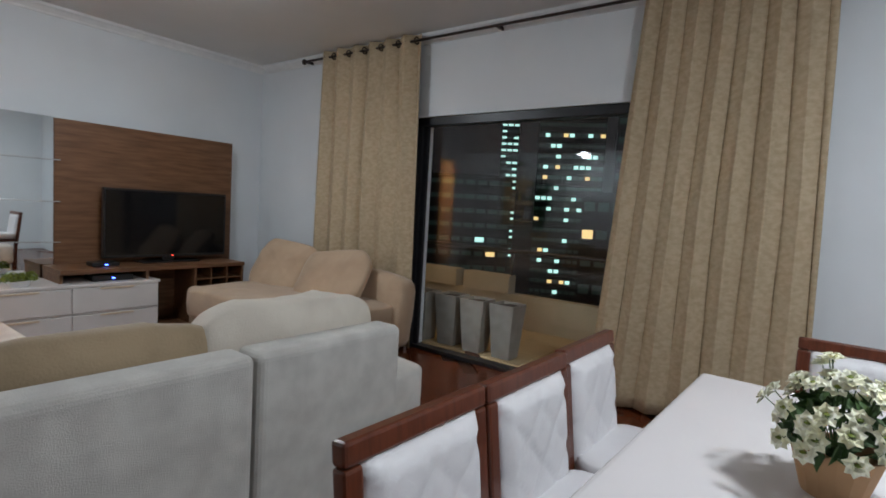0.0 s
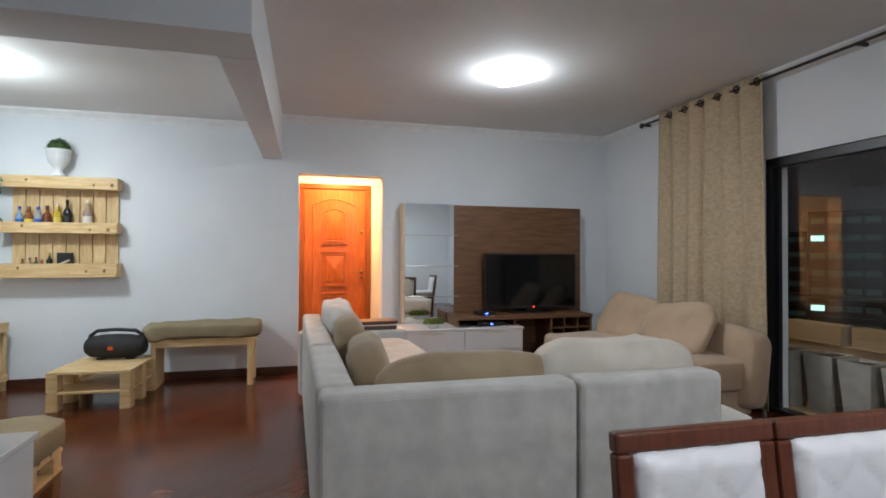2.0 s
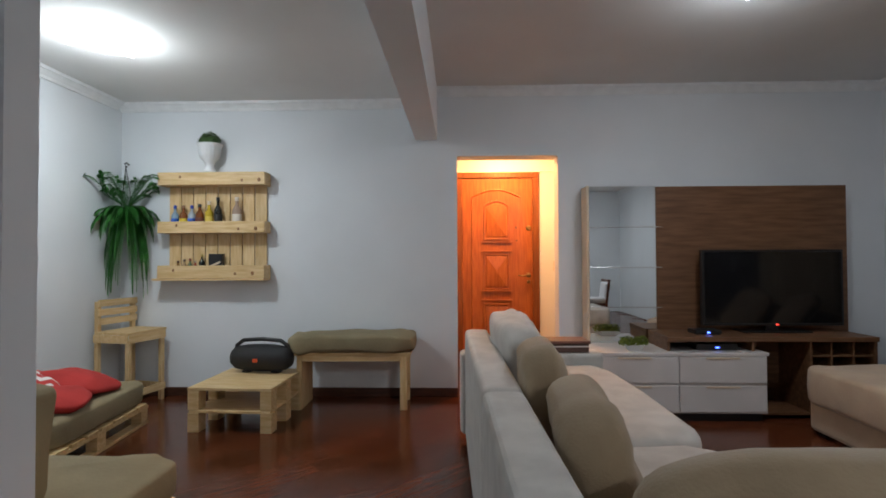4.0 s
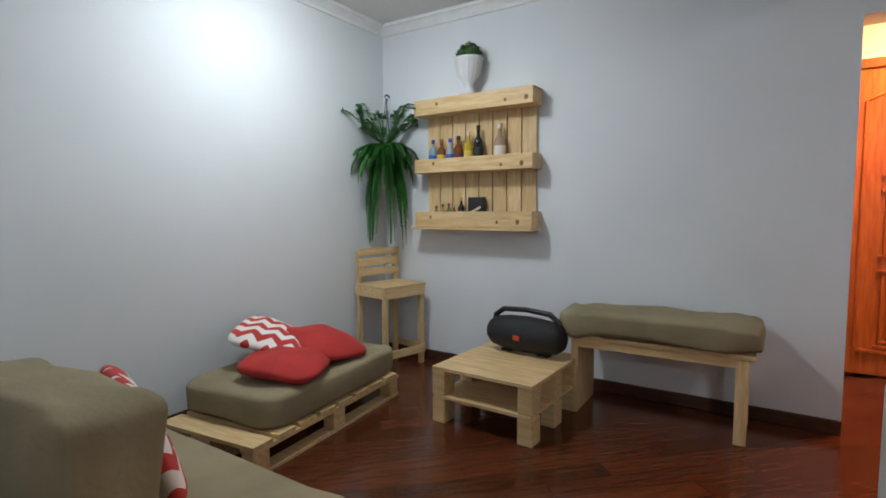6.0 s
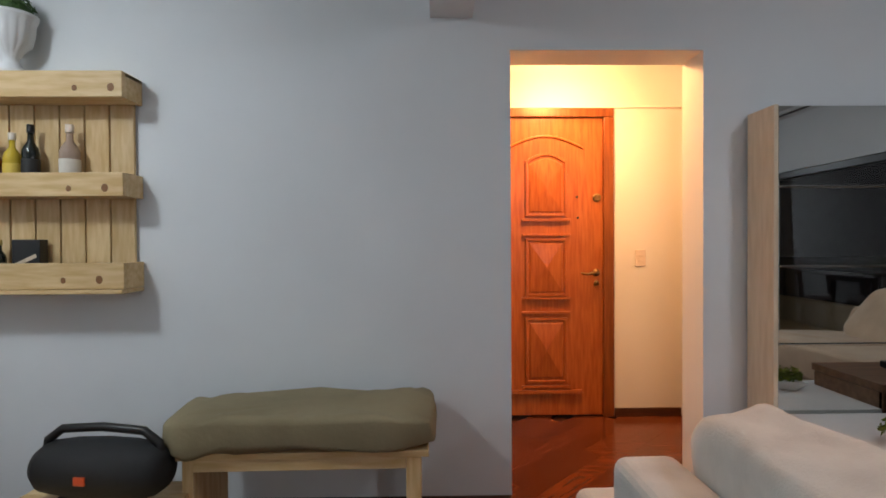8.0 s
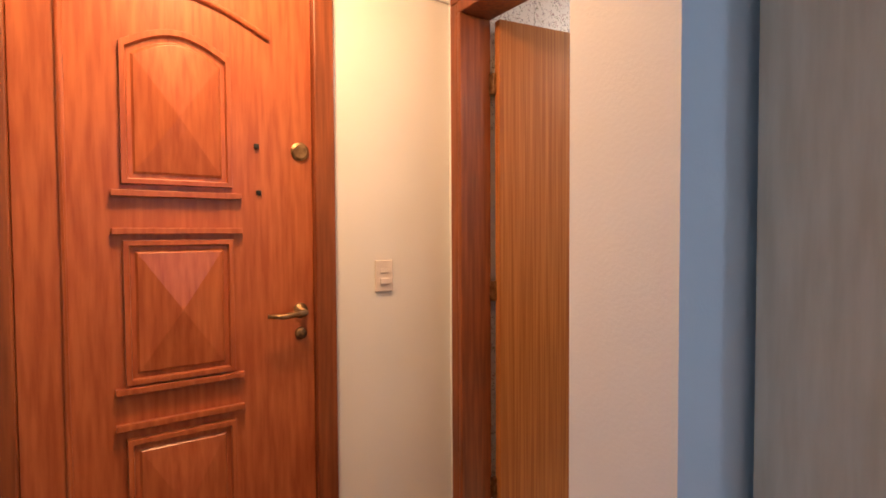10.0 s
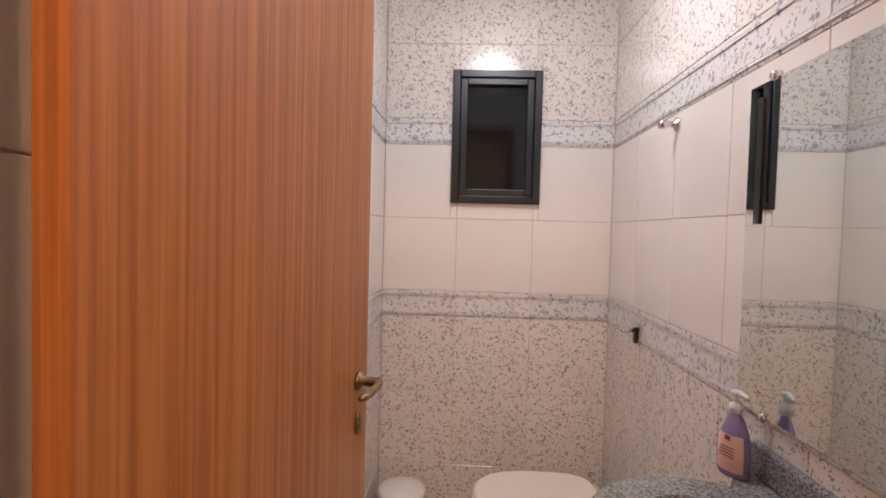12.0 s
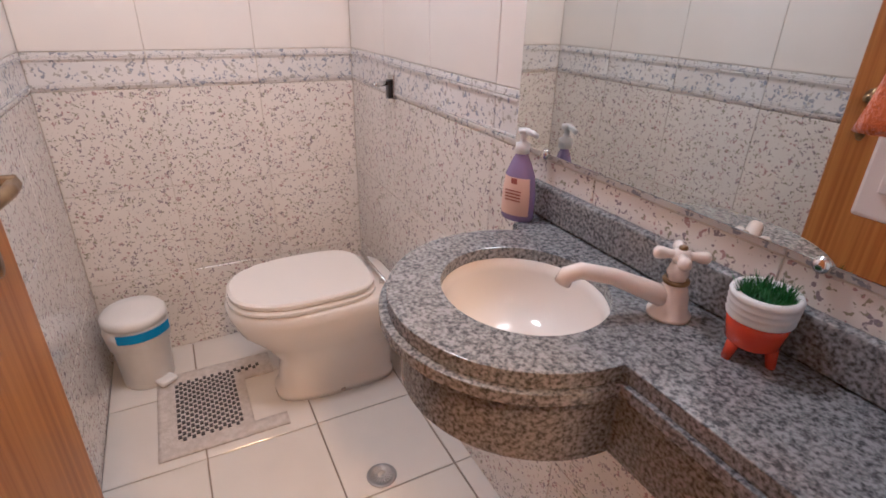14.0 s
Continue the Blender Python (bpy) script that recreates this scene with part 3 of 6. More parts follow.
def tall_pot(loc, h=0.47):
    p = root("tall_planter", "tall tapered grey cement planter on the balcony", "planter", loc, 0, "grey planters on the balcony")
    bm = bmesh.new()
    r = []
    for k, z in ((0.085, 0), (0.12, h), (0.105, h), (0.10, h - 0.03)):
        r.append([bm.verts.new((sx * k, sy * k, z)) for sx, sy in ((-1, -1), (1, -1), (1, 1), (-1, 1))])
    for a, b in zip(r, r[1:]):
        for i in range(4):
            bm.faces.new((a[i], a[(i + 1) % 4], b[(i + 1) % 4], b[i]))
    bm.faces.new(r[0])
    bm.faces.new(r[-1])
    finish("body", bm, POTGREY, p, 0.008)
    bm = bmesh.new()
    pad(bm, 0.19, 0.19, 0.05, (0, 0, h - 0.03), 0.6, 0.02, nu=14, nv=8)
    finish("soil", bm, EARTH, p, smooth=True)
    return p


tp = tall_pot((4.50, 2.42, 0.0))
for y in (2.72, 3.02, 3.32):
    copy_thing(tp, pose(4.50 + 0.02 * math.sin(y * 9), y, 0.0, 0, 0, 4 * math.sin(y * 5)))


def trough(y):
    p = root("trough_planter", "beige rectangular trough planter on the parapet", "planter", (5.64, y, 0.36), 0, "trough planters on the parapet")
    boxes("box", [(-0.08, 0.08, -0.30, 0.30, 0, 0.02), (-0.08, -0.06, -0.30, 0.30, 0.02, 0.20), (0.06, 0.08, -0.30, 0.30, 0.02, 0.20),
                  (-0.06, 0.06, -0.30, -0.28, 0.02, 0.20), (-0.06, 0.06, 0.28, 0.30, 0.02, 0.20)], BALCWALL, p, 0.004)
    boxes("soil", [(-0.06, 0.06, -0.28, 0.28, 0.02, 0.17)], EARTH, p)
    return p


tr = trough(3.32)
copy_thing(tr, pose(5.64, 4.02, 0.36))
structure(boxes("ground", [(-1500, 3000, -1500, 3000, -45.2, -45)], NIGHT), "dark city ground far below the balcony", "ground")


def tower(ang, dist, width, zt, cols, floors, lit, seed, depth=14.0, warm=0.25, z0=-45.0):
    """A far block with real window panes, some of them lit, the unlit rest given a faint glow."""
    rnd = random.Random(seed)
    t = root("apartment_tower", "dark apartment tower at night with scattered lit windows", "building", (0.4 + dist * math.cos(radians(ang)), 0.4 + dist * math.sin(radians(ang)), z0), ang, "towers beyond the balcony")
    boxes("walls", [(0, depth, -width / 2, width / 2, 0, zt - z0)], TOWER, t)
    slabs = bmesh.new()
    fh = (zt - z0) / floors
    for f in range(1, floors + 1):
        add_box(slabs, -0.5, 0, -width / 2, width / 2, f * fh - 0.35, f * fh)
    tagged(finish("balcony_slabs", slabs, TOWER, t), kind="stuff")
    sets = {"c": bmesh.new(), "w": bmesh.new(), "d": bmesh.new()}
    cw = width / cols
    for f in range(floors):
        for c in range(cols):
            r = rnd.random()
            k = ("w" if rnd.random() < warm else "c") if r < lit else "d"
            y = -width / 2 + (c + 0.5) * cw
            add_box(sets[k], -0.12, 0.02, y - cw * 0.38, y + cw * 0.38, f * fh + fh * 0.3, f * fh + fh * 0.62)
    for k, m, n in (("c", LITCOOL, "lit_windows"), ("w", LITWARM, "warm_windows"), ("d", UNLITGLOW, "dark_windows")):
        if len(sets[k].verts):
            tagged(finish(n, sets[k], m, t), kind="stuff")
        else:
            sets[k].free()


tower(23.3, 70, 8.5, 18.0, 11, 46, 0.20, 5, warm=0.2)
tower(29.9, 150, 5.0, 36.0, 3, 46, 0.6, 2, warm=0.0)
tower(34.5, 110, 20.0, 9.0, 8, 18, 0.05, 8)
tower(46.0, 120, 26.0, 6.0, 8, 18, 0.05, 11)
tower(19.5, 60, 4.5, 4.2, 3, 16, 0.10, 4, warm=0.6)
tower(15.0, 90, 12.0, 22.0, 6, 22, 0.12, 6)
tower(58.0, 140, 30.0, 12.0, 9, 20, 0.06, 12)


# ---------- living room ----------
def tv_unit():
    u = root("tv_wall_unit", "brown oak wall panel with a mirror column and glass shelves", "wall unit", (1.535, 5.30, 0))
    boxes("panel", [(0.56, 2.10, 0.0, 0.035, 0.45, 1.79)], PANELWOOD, u, 0.002)
    for b in ((-0.012, 0.008, 0.0, 0.185, 0.45, 1.80), (2.08, 2.10, 0.036, 0.185, 0.45, 1.79)):
        boxes("side", [b], SIDEWOOD, u, 0.002)
    for z0, z1 in ((0.46, 0.79), (0.792, 1.12), (1.122, 1.455), (1.457, 1.795)):
        boxes("mirror_pane", [(0.010, 0.556, 0.004, 0.010, z0, z1)], MIRROR, u, 0.001)
    boxes("backing", [(0.009, 0.558, 0.011, 0.03, 0.45, 1.795)], PANELWOOD, u)
    for z in (0.79, 1.12, 1.455):
        boxes("shelf_edge", [(0.012, 0.60, -0.012, 0.003, z - 0.004, z + 0.004)], CHROME, u, 0.001)


tv_unit()


def rack():
    r = root("tv_rack", "brown oak low rack with open wine pigeonholes", "tv rack", (2.61, 5.285, 0))
    x0, x1, d, h = -0.60, 0.93, -0.40, 0.61
    boxes("top", [(x0, x1, d - 0.02, 0, h - 0.035, h)], PANELWOOD, r, 0.003)
    boxes("carcass", [(x1 - 0.02, x1, d, -0.002, 0.05, h - 0.036), (0.02, 0.04, d, -0.002, 0.05, h - 0.036), (0.44, 0.46, d, -0.002, 0.05, h - 0.036), (x0, x0 + 0.02, d, -0.002, 0.05, h - 0.036),
                      (x0, x1, d + 0.01, -0.002, 0.03, 0.05), (x0, x1, -0.02, -0.001, 0.05, h - 0.036)], PANELWOOD, r, 0.002)
    boxes("pigeonhole", [(0.46, x1 - 0.02, d + 0.01, -0.03, z, z + 0.012) for z in (0.20, 0.33, 0.46)] + [(x, x + 0.012, d + 0.011, -0.03, 0.05, h - 0.036) for x in (0.60, 0.76)], PANELWOOD, r)
    pieces("foot", [(x, x + 0.05, y, y + 0.05, 0, 0.03) for x in (x0 + 0.02, x1 - 0.07) for y in (d + 0.03, -0.08)], BLACK, r)


rack()


def white_cabinet():
    c = root("low_cabinet", "low white laminate drawer cabinet in front of the rack", "cabinet", (1.42, 5.28, 0))
    boxes("body", [(0, 1.28, -0.46, -0.005, 0.06, 0.48)], LAMWHITE, c, 0.003)
    boxes("top", [(-0.01, 1.29, -0.475, 0, 0.481, 0.505)], LAMWHITE, c, 0.004)
    for i in range(2):
        for z0, z1 in ((0.075, 0.265), (0.285, 0.475)):
            boxes("drawer", [(0.012 + i * 0.635, 0.632 + i * 0.635, -0.478, -0.461, z0, z1)], LAMWHITE, c, 0.003)
            boxes("handle", [(0.20 + i * 0.635, 0.44 + i * 0.635, -0.484, -0.479, z1 - 0.016, z1 - 0.002)], SIDEWOOD, c, 0.001)
    boxes("plinth", [(0.02, 1.26, -0.43, -0.02, 0, 0.06)], BLACK, c)


white_cabinet()


def television():
    t = root("television", "black flat television switched off on the rack", "television", (2.94, 5.16, 0.61))
    boxes("screen", [(-0.53, 0.53, -0.0195, -0.014, 0.07, 0.63)], SCREEN, t)
    boxes("housing", [(-0.545, 0.545, -0.014, 0.035, 0.05, 0.65), (-0.545, 0.545, -0.022, -0.0141, 0.05, 0.069), (-0.545, 0.545, -0.022, -0.0141, 0.631, 0.65),
                      (-0.545, -0.531, -0.022, -0.0141, 0.07, 0.63), (0.531, 0.545, -0.022, -0.0141, 0.07, 0.63)], BLACK, t, 0.004)
    boxes("stand", [(-0.05, 0.05, 0.0, 0.03, 0.01, 0.06), (-0.26, 0.26, -0.09, 0.10, 0, 0.012)], BLACK, t, 0.004)
    boxes("standby_led", [(0.02, 0.035, -0.024, -0.0221, 0.056, 0.063)], LEDRED, t)


television()


def box_with_led(name, loc, sx, sy, sz, label, cat):
    b = root(name, label, cat, loc)
    boxes("housing", [(-sx / 2, sx / 2, -sy / 2, sy / 2, 0.004, sz)], BLACK, b, 0.005)
    boxes("led", [(-0.012, 0.012, -sy / 2 - 0.003, -sy / 2 - 0.0005, sz * 0.4, sz * 0.4 + 0.008)], LEDBLUE, b)
    pieces("foot", [(x - 0.01, x + 0.01, y - 0.01, y + 0.01, 0, 0.004) for x in (-sx * 0.4, sx * 0.4) for y in (-sy * 0.35, sy * 0.35)], BLACK, b)


box_with_led("set_top_box", (2.36, 5.05, 0.61), 0.20, 0.14, 0.035, "small black set-top box with a blue light", "set-top box")
box_with_led("media_player", (2.38, 4.98, 0.505), 0.30, 0.18, 0.05, "flat black media player with a blue light on the white cabinet", "media player")


def leaf_clump(bm, centre, r, n, size, rnd, squash=1.0):
    for _ in range(n):
        d = Vector((rnd.gauss(0, 1), rnd.gauss(0, 1), abs(rnd.gauss(0, 1)) * squash)).normalized()
        p = Vector(centre) + Vector((d.x * r[0], d.y * r[1], d.z * r[2])) * rnd.uniform(0.75, 1.05)
        q = d.to_track_quat("Z", "Y").to_matrix() @ Euler((rnd.uniform(-0.9, 0.9), rnd.uniform(-0.9, 0.9), rnd.uniform(0, 6.3))).to_matrix()
        s = size * rnd.uniform(0.7, 1.3)
        vs = [bm.verts.new(p + q @ Vector(v) * s) for v in ((0, -1, 0), (0.45, 0, 0.15), (0, 1.1, 0), (-0.45, 0, 0.15))]
        bm.faces.new(vs)


def bowl_plant(loc, seed):
    p = root("dish_plant", "yellow-green artificial plant in a white rectangular dish", "plant", loc, 0, "dish plants")
    bm = bmesh.new()
    lathe(bm, [(0.07, 0), (0.11, 0.045), (0.105, 0.045), (0.07, 0.012)], 4, 1.3, 0.75)
    bmesh.ops.rotate(bm, cent=(0, 0, 0), matrix=Matrix.Rotation(radians(45), 3, "Z"), verts=bm.verts)
    finish("dish", bm, POTWHITE, p, 0.004)
    bm = bmesh.new()
    rnd = random.Random(seed)
    for k in range(5):
        leaf_clump(bm, (-0.07 + 0.035 * k, 0.02 * math.sin(k * 2), 0.04), (0.045, 0.045, 0.06), 110, 0.012, rnd)
    tagged(finish("leaves", bm, LIME, p), kind="stuff")


bowl_plant((1.78, 4.93, 0.505), 3)


def sofa():
    s = root("corner_sofa", "pale grey chenille corner sofa with loose back cushions", "sofa", (0.565, 1.69, 0))
    A = Matrix.Rotation(radians(1.5), 4, "Z")
    B = Matrix.Rotation(radians(-0.6), 4, "Z")

    def blk(name, b, turn, bev=0.03):
        o = boxes(name, [b], SOFA, s, bev, 4)
        o.matrix_basis = turn

    def soft(name, turn, seed, sx, sy, sz, at, material=SOFA, e=0.25, lump=0.012, tilt=None):
        bm = bmesh.new()
        pad(bm, sx, sy, sz, at, e, lump, tilt, seed=seed, nu=40, nv=20)
        o = finish(name, bm, material, s, smooth=True)
        o.matrix_basis = turn
    # the long run beside the walkway
    blk("backrest", (0.0, 0.15, 0.155, 1.075, 0.06, 0.745), A)
    blk("backrest", (0.0, 0.15, 1.085, 2.63, 0.06, 0.745), A)
    blk("armrest", (-0.03, 0.90, 2.635, 2.82, 0.06, 0.585), A)
    # the run behind the dining chairs
    blk("backrest", (0.0, 1.005, 0.0, 0.15, 0.06, 0.745), B)
    blk("backrest", (1.015, 1.69, 0.0, 0.15, 0.06, 0.745), B)
    blk("base", (0.152, 0.88, 0.16, 2.63, 0.05, 0.30), A)
    blk("base", (0.89, 1.90, 0.152, 0.95, 0.05, 0.30), B)
    soft("seat_cushion", A, 1.2, 0.74, 0.94, 0.24, (0.52, 0.72, 0.41))
    soft("seat_cushion", A, 2.2, 0.74, 1.40, 0.24, (0.52, 1.92, 0.41))
    soft("seat_cushion", B, 0.6, 0.56, 0.80, 0.24, (1.16, 0.56, 0.41))
    soft("seat_cushion", B, 1.4, 0.52, 0.96, 0.24, (1.67, 0.50, 0.41))
    for x, y in ((0.05, 0.3), (0.05, 2.55), (0.80, 2.70), (0.1, 0.03), (1.60, 0.05), (1.80, 0.85)):
        pieces("foot", [(x, x + 0.06, y, y + 0.06, 0, 0.062)], BLACK, s)
    soft("back_cushion", B, 9, 0.80, 0.22, 0.44, (1.33, 0.27, 0.64), CREAMCL, 0.45, 0.02, Matrix.Rotation(radians(-8), 4, "X"))
    soft("back_cushion", A, 4, 0.22, 0.95, 0.46, (0.26, 2.14, 0.65), SOFA, 0.4, 0.02, Matrix.Rotation(radians(-8), 4, "Y"))


sofa()


def loose_cushion(name, m, sx, sy, sz, material, label, seed, group="", e=0.55, rise=0.0, lump=0.02):
    bm = bmesh.new()
    pad(bm, sx, sy, sz, (0, 0, 0), e, lump, seed=seed, nu=32, nv=16, rise=rise)
    o = finish(name, bm, material, smooth=True)
    o.matrix_basis = m
    return tagged(o, label, "cushion", group)


G = "beige cushions on the sofa"
loose_cushion("cushion", pose(1.20, 1.95, 0.62, 82, 0, -2), 0.80, 0.42, 0.19, BEIGE, "plump beige suede cushion on the grey sofa", 1.0, G)
loose_cushion("cushion", pose(0.86, 2.50, 0.60, 74, 0, 84), 0.58, 0.46, 0.20, BEIGE, "plump beige suede cushion leaning on the sofa back", 2.0, G)
loose_cushion("cushion", pose(0.80, 3.02, 0.66, 78, 0, 86), 0.46, 0.42, 0.18, BEIGE, "plump beige suede cushion leaning on the sofa back", 3.0, G)

LEATHER = mat("dark_brown_leather", (0.10, 0.05, 0.04), 0.45, bump=0.1)
ott = root("armrest_tray", "dark brown leather tray box resting on the sofa arm", "tray", (1.12, 4.445, 0.586), 1.5)
boxes("box", [(-0.18, 0.18, -0.09, 0.10, 0, 0.055)], LEATHER, ott, 0.008)
boxes("lid", [(-0.19, 0.19, -0.10, 0.11, 0.056, 0.075)], mat("brown_leather_lid", (0.16, 0.065, 0.045), 0.4, bump=0.1), ott, 0.006)
boxes("stripe", [(-0.181, 0.181, -0.0925, -0.0905, 0.034, 0.044)], LAMWHITE, ott)


def recliner():
    c = root("chaise_armchair", "tan suede armless lounge seat with two loose cushions", "armchair", (3.22, 3.85, 0), 0)
    bm = bmesh.new()
    pad(bm, 1.08, 1.62, 0.26, (0.10, -0.03, 0.34), 0.22, 0.018, seed=3, nu=44, nv=18)
    finish("seat", bm, ARMCHAIR, c, smooth=True)
    boxes("base", [(-0.38, 0.60, -0.80, 0.74, 0.03, 0.25)], ARMCHAIR, c, 0.03, 3)
    pieces("foot", [(x, x + 0.06, y, y + 0.06, 0, 0.03) for x in (-0.34, 0.5) for y in (-0.76, 0.64)], BLACK, c)
    bm = bmesh.new()
    pad(bm, 0.24, 1.76, 0.64, (0.58, -0.02, 0.37), 0.3, 0.02, Matrix.Rotation(radians(8), 4, "Y"), seed=6)
    finish("backrest", bm, ARMCHAIR, c, smooth=True)


recliner()
G = "tan cushions on the lounge seat"
loose_cushion("cushion", pose(3.60, 4.32, 0.62, 58, 6, -78), 0.66, 0.54, 0.18, ARMCHAIR, "tan suede square cushion propped on the lounge seat", 5.0, G, rise=0.25)
loose_cushion("cushion", pose(3.56, 3.60, 0.61, 55, -6, -82), 0.74, 0.54, 0.18, ARMCHAIR, "tan suede square cushion propped on the lounge seat", 6.0, G, rise=0.25)


def sideboard():
    """A glossy white cabinet in front of the partition, its doors towards the walkway."""
    c = root("sideboard", "glossy white sideboard with a key in its door", "sideboard", (-0.72, 1.49, 0))
    gloss = mat("glossy_white_lacquer", (0.72, 0.71, 0.72), 0.12, (0.69, 0.68, 0.69), 3)
    boxes("body", [(-0.32, 0.285, -0.52, 0.52, 0.05, 0.575)], gloss, c, 0.003)
    boxes("top", [(-0.325, 0.315, -0.53, 0.53, 0.5755, 0.60)], gloss, c, 0.004)
    for y in (-0.518, 0.003):
        boxes("door", [(0.286, 0.304, y, y + 0.515, 0.055, 0.572)], gloss, c, 0.003)
    boxes("plinth", [(-0.30, 0.25, -0.50, 0.50, 0, 0.049)], BLACK, c)
    bm = bmesh.new()
    tube(bm, [(0.304, 0.06, 0.50), (0.322, 0.06, 0.50)], 0.004, 8)
    add_box(bm, 0.320, 0.324, 0.045, 0.075, 0.490, 0.510)
    finish("key", bm, RED, c)
    p = root("leafy_plant", "potted plant with long pointed green leaves on the sideboard", "plant", (-0.92, 1.66, 0.60))
    bm = bmesh.new()
    lathe(bm, [(0.07, 0), (0.095, 0.15), (0.088, 0.15), (0.065, 0.02)], 24)
    finish("pot", bm, POTWHITE, p, smooth=True)
    bm = bmesh.new()
    lathe(bm, [(0.086, 0.128), (0.06, 0.138), (0.001, 0.140)], 20)
    finish("soil", bm, EARTH, p)
    rnd = random.Random(21)
    bm = bmesh.new()
    for k in range(13):
        a = k * 2.4
        n, ln, up = 10, rnd.uniform(0.20, 0.29), rnd.uniform(0.10, 0.34)
        rows = []
        for i in range(n + 1):
            t = i / n
            r, z = 0.02 + ln * t, 0.13 + up * math.sin(t * 2.0)
            w = 0.003 + 0.034 * math.sin(math.pi * max(0, t - 0.25) / 0.75) if t < 0.999 else 0.001
            c0, sd = Vector((r * math.cos(a), r * math.sin(a), z)), Vector((-math.sin(a), math.cos(a), 0.25))
            rows.append([bm.verts.new(c0 - sd * w), bm.verts.new(c0 - Vector((0, 0, w * 0.3))), bm.verts.new(c0 + sd * w)])
        for q, r2 in zip(rows, rows[1:]):
            bm.faces.new((q[0], q[1], r2[1], r2[0]))
            bm.faces.new((q[1], q[2], r2[2], r2[1]))
    tagged(finish("leaves", bm, LEAF, p, smooth=True), kind="stuff")


sideboard()


# ---------- dining ----------
def dining_chair():
    c = root("dining_chair", "dark mahogany dining chair with a white quilted padded back", "chair", (0, 0, 0), 0, "chairs round the dining table")
    w = 0.225
    t = Matrix.Rotation(radians(-7), 4, "X")
    o = boxes("frame", [(-w, -w + 0.045, -0.018, 0.022, -0.40, 0.37), (w - 0.045, w, -0.018, 0.022, -0.40, 0.37), (-w, w, -0.018, 0.022, 0.371, 0.42), (-w + 0.046, w - 0.046, -0.016, 0.02, -0.05, 0)], CHAIRWOOD, c, 0.008)
    o.matrix_basis = Matrix.Translation((0, 0.22, 0.40)) @ t
    bm = bmesh.new()
    nx, nz, hw = 24, 24, w - 0.047
    g = []
    for j in range(nz + 1):
        row = []
        for i in range(nx + 1):
            x, z = -hw + 2 * hw * i / nx, 0.002 + 0.366 * j / nz
            a, b = (x + z) / 0.155, (x - z) / 0.155
            q = min(abs(a - round(a)), abs(b - round(b)))
            edge = min(i, nx - i, j, nz - j)
            row.append(bm.verts.new((x, -0.03 * min(1, edge / 2.0) + 0.009 * max(0, 1 - q / 0.10), z)))
        g.append(row)
    for j in range(nz):
        for i in range(nx):
            bm.faces.new((g[j][i], g[j][i + 1], g[j + 1][i + 1], g[j + 1][i]))
    o = finish("backrest", bm, PADWHITE, c, smooth=True)
    o.modifiers.new("thick", "SOLIDIFY").thickness = 0.012
    o.matrix_basis = Matrix.Translation((0, 0.22, 0.40)) @ t
    bm = bmesh.new()
    pad(bm, 0.44, 0.43, 0.09, (0, 0.0, 0.44), 0.3, 0.004, nu=24, nv=10)
    finish("seat", bm, PADWHITE, c, smooth=True)
    boxes("rail", [(-0.21, 0.21, -0.20, 0.20, 0.34, 0.395)], CHAIRWOOD, c, 0.005)
    for x in (-0.20, 0.165):
        for y in (-0.205, 0.19):
            boxes("leg", [(x, x + 0.035, y, y + 0.035, 0, 0.36)], CHAIRWOOD, c, 0.004)
    return c


DR = -1.5
ch = dining_chair()
ch.matrix_basis = pose(1.45, 0.655, 0, 0, 0, DR)
copy_thing(ch, pose(1.905, 0.64, 0, 0, 0, DR))
copy_thing(ch, pose(2.37, 0.645, 0, 0, 0, DR + 1))
copy_thing(ch, pose(2.86, 0.11, 0, 0, 0, -90 + DR))

tb = root("dining_table", "white lacquered rectangular dining table", "table", (1.87, 0.125, 0), -1.5)
boxes("top", [(-0.70, 0.60, -0.46, 0.455, 0.72, 0.76)], TABLETOP, tb, 0.018, 4)
boxes("apron", [(-0.58, 0.48, -0.36, 0.36, 0.65, 0.719)], CHAIRWOOD, tb, 0.003)
for x in (-0.57, 0.39):
    for y in (-0.35, 0.27):
        boxes("leg", [(x, x + 0.08, y, y + 0.08, 0, 0.65)], CHAIRWOOD, tb, 0.006)


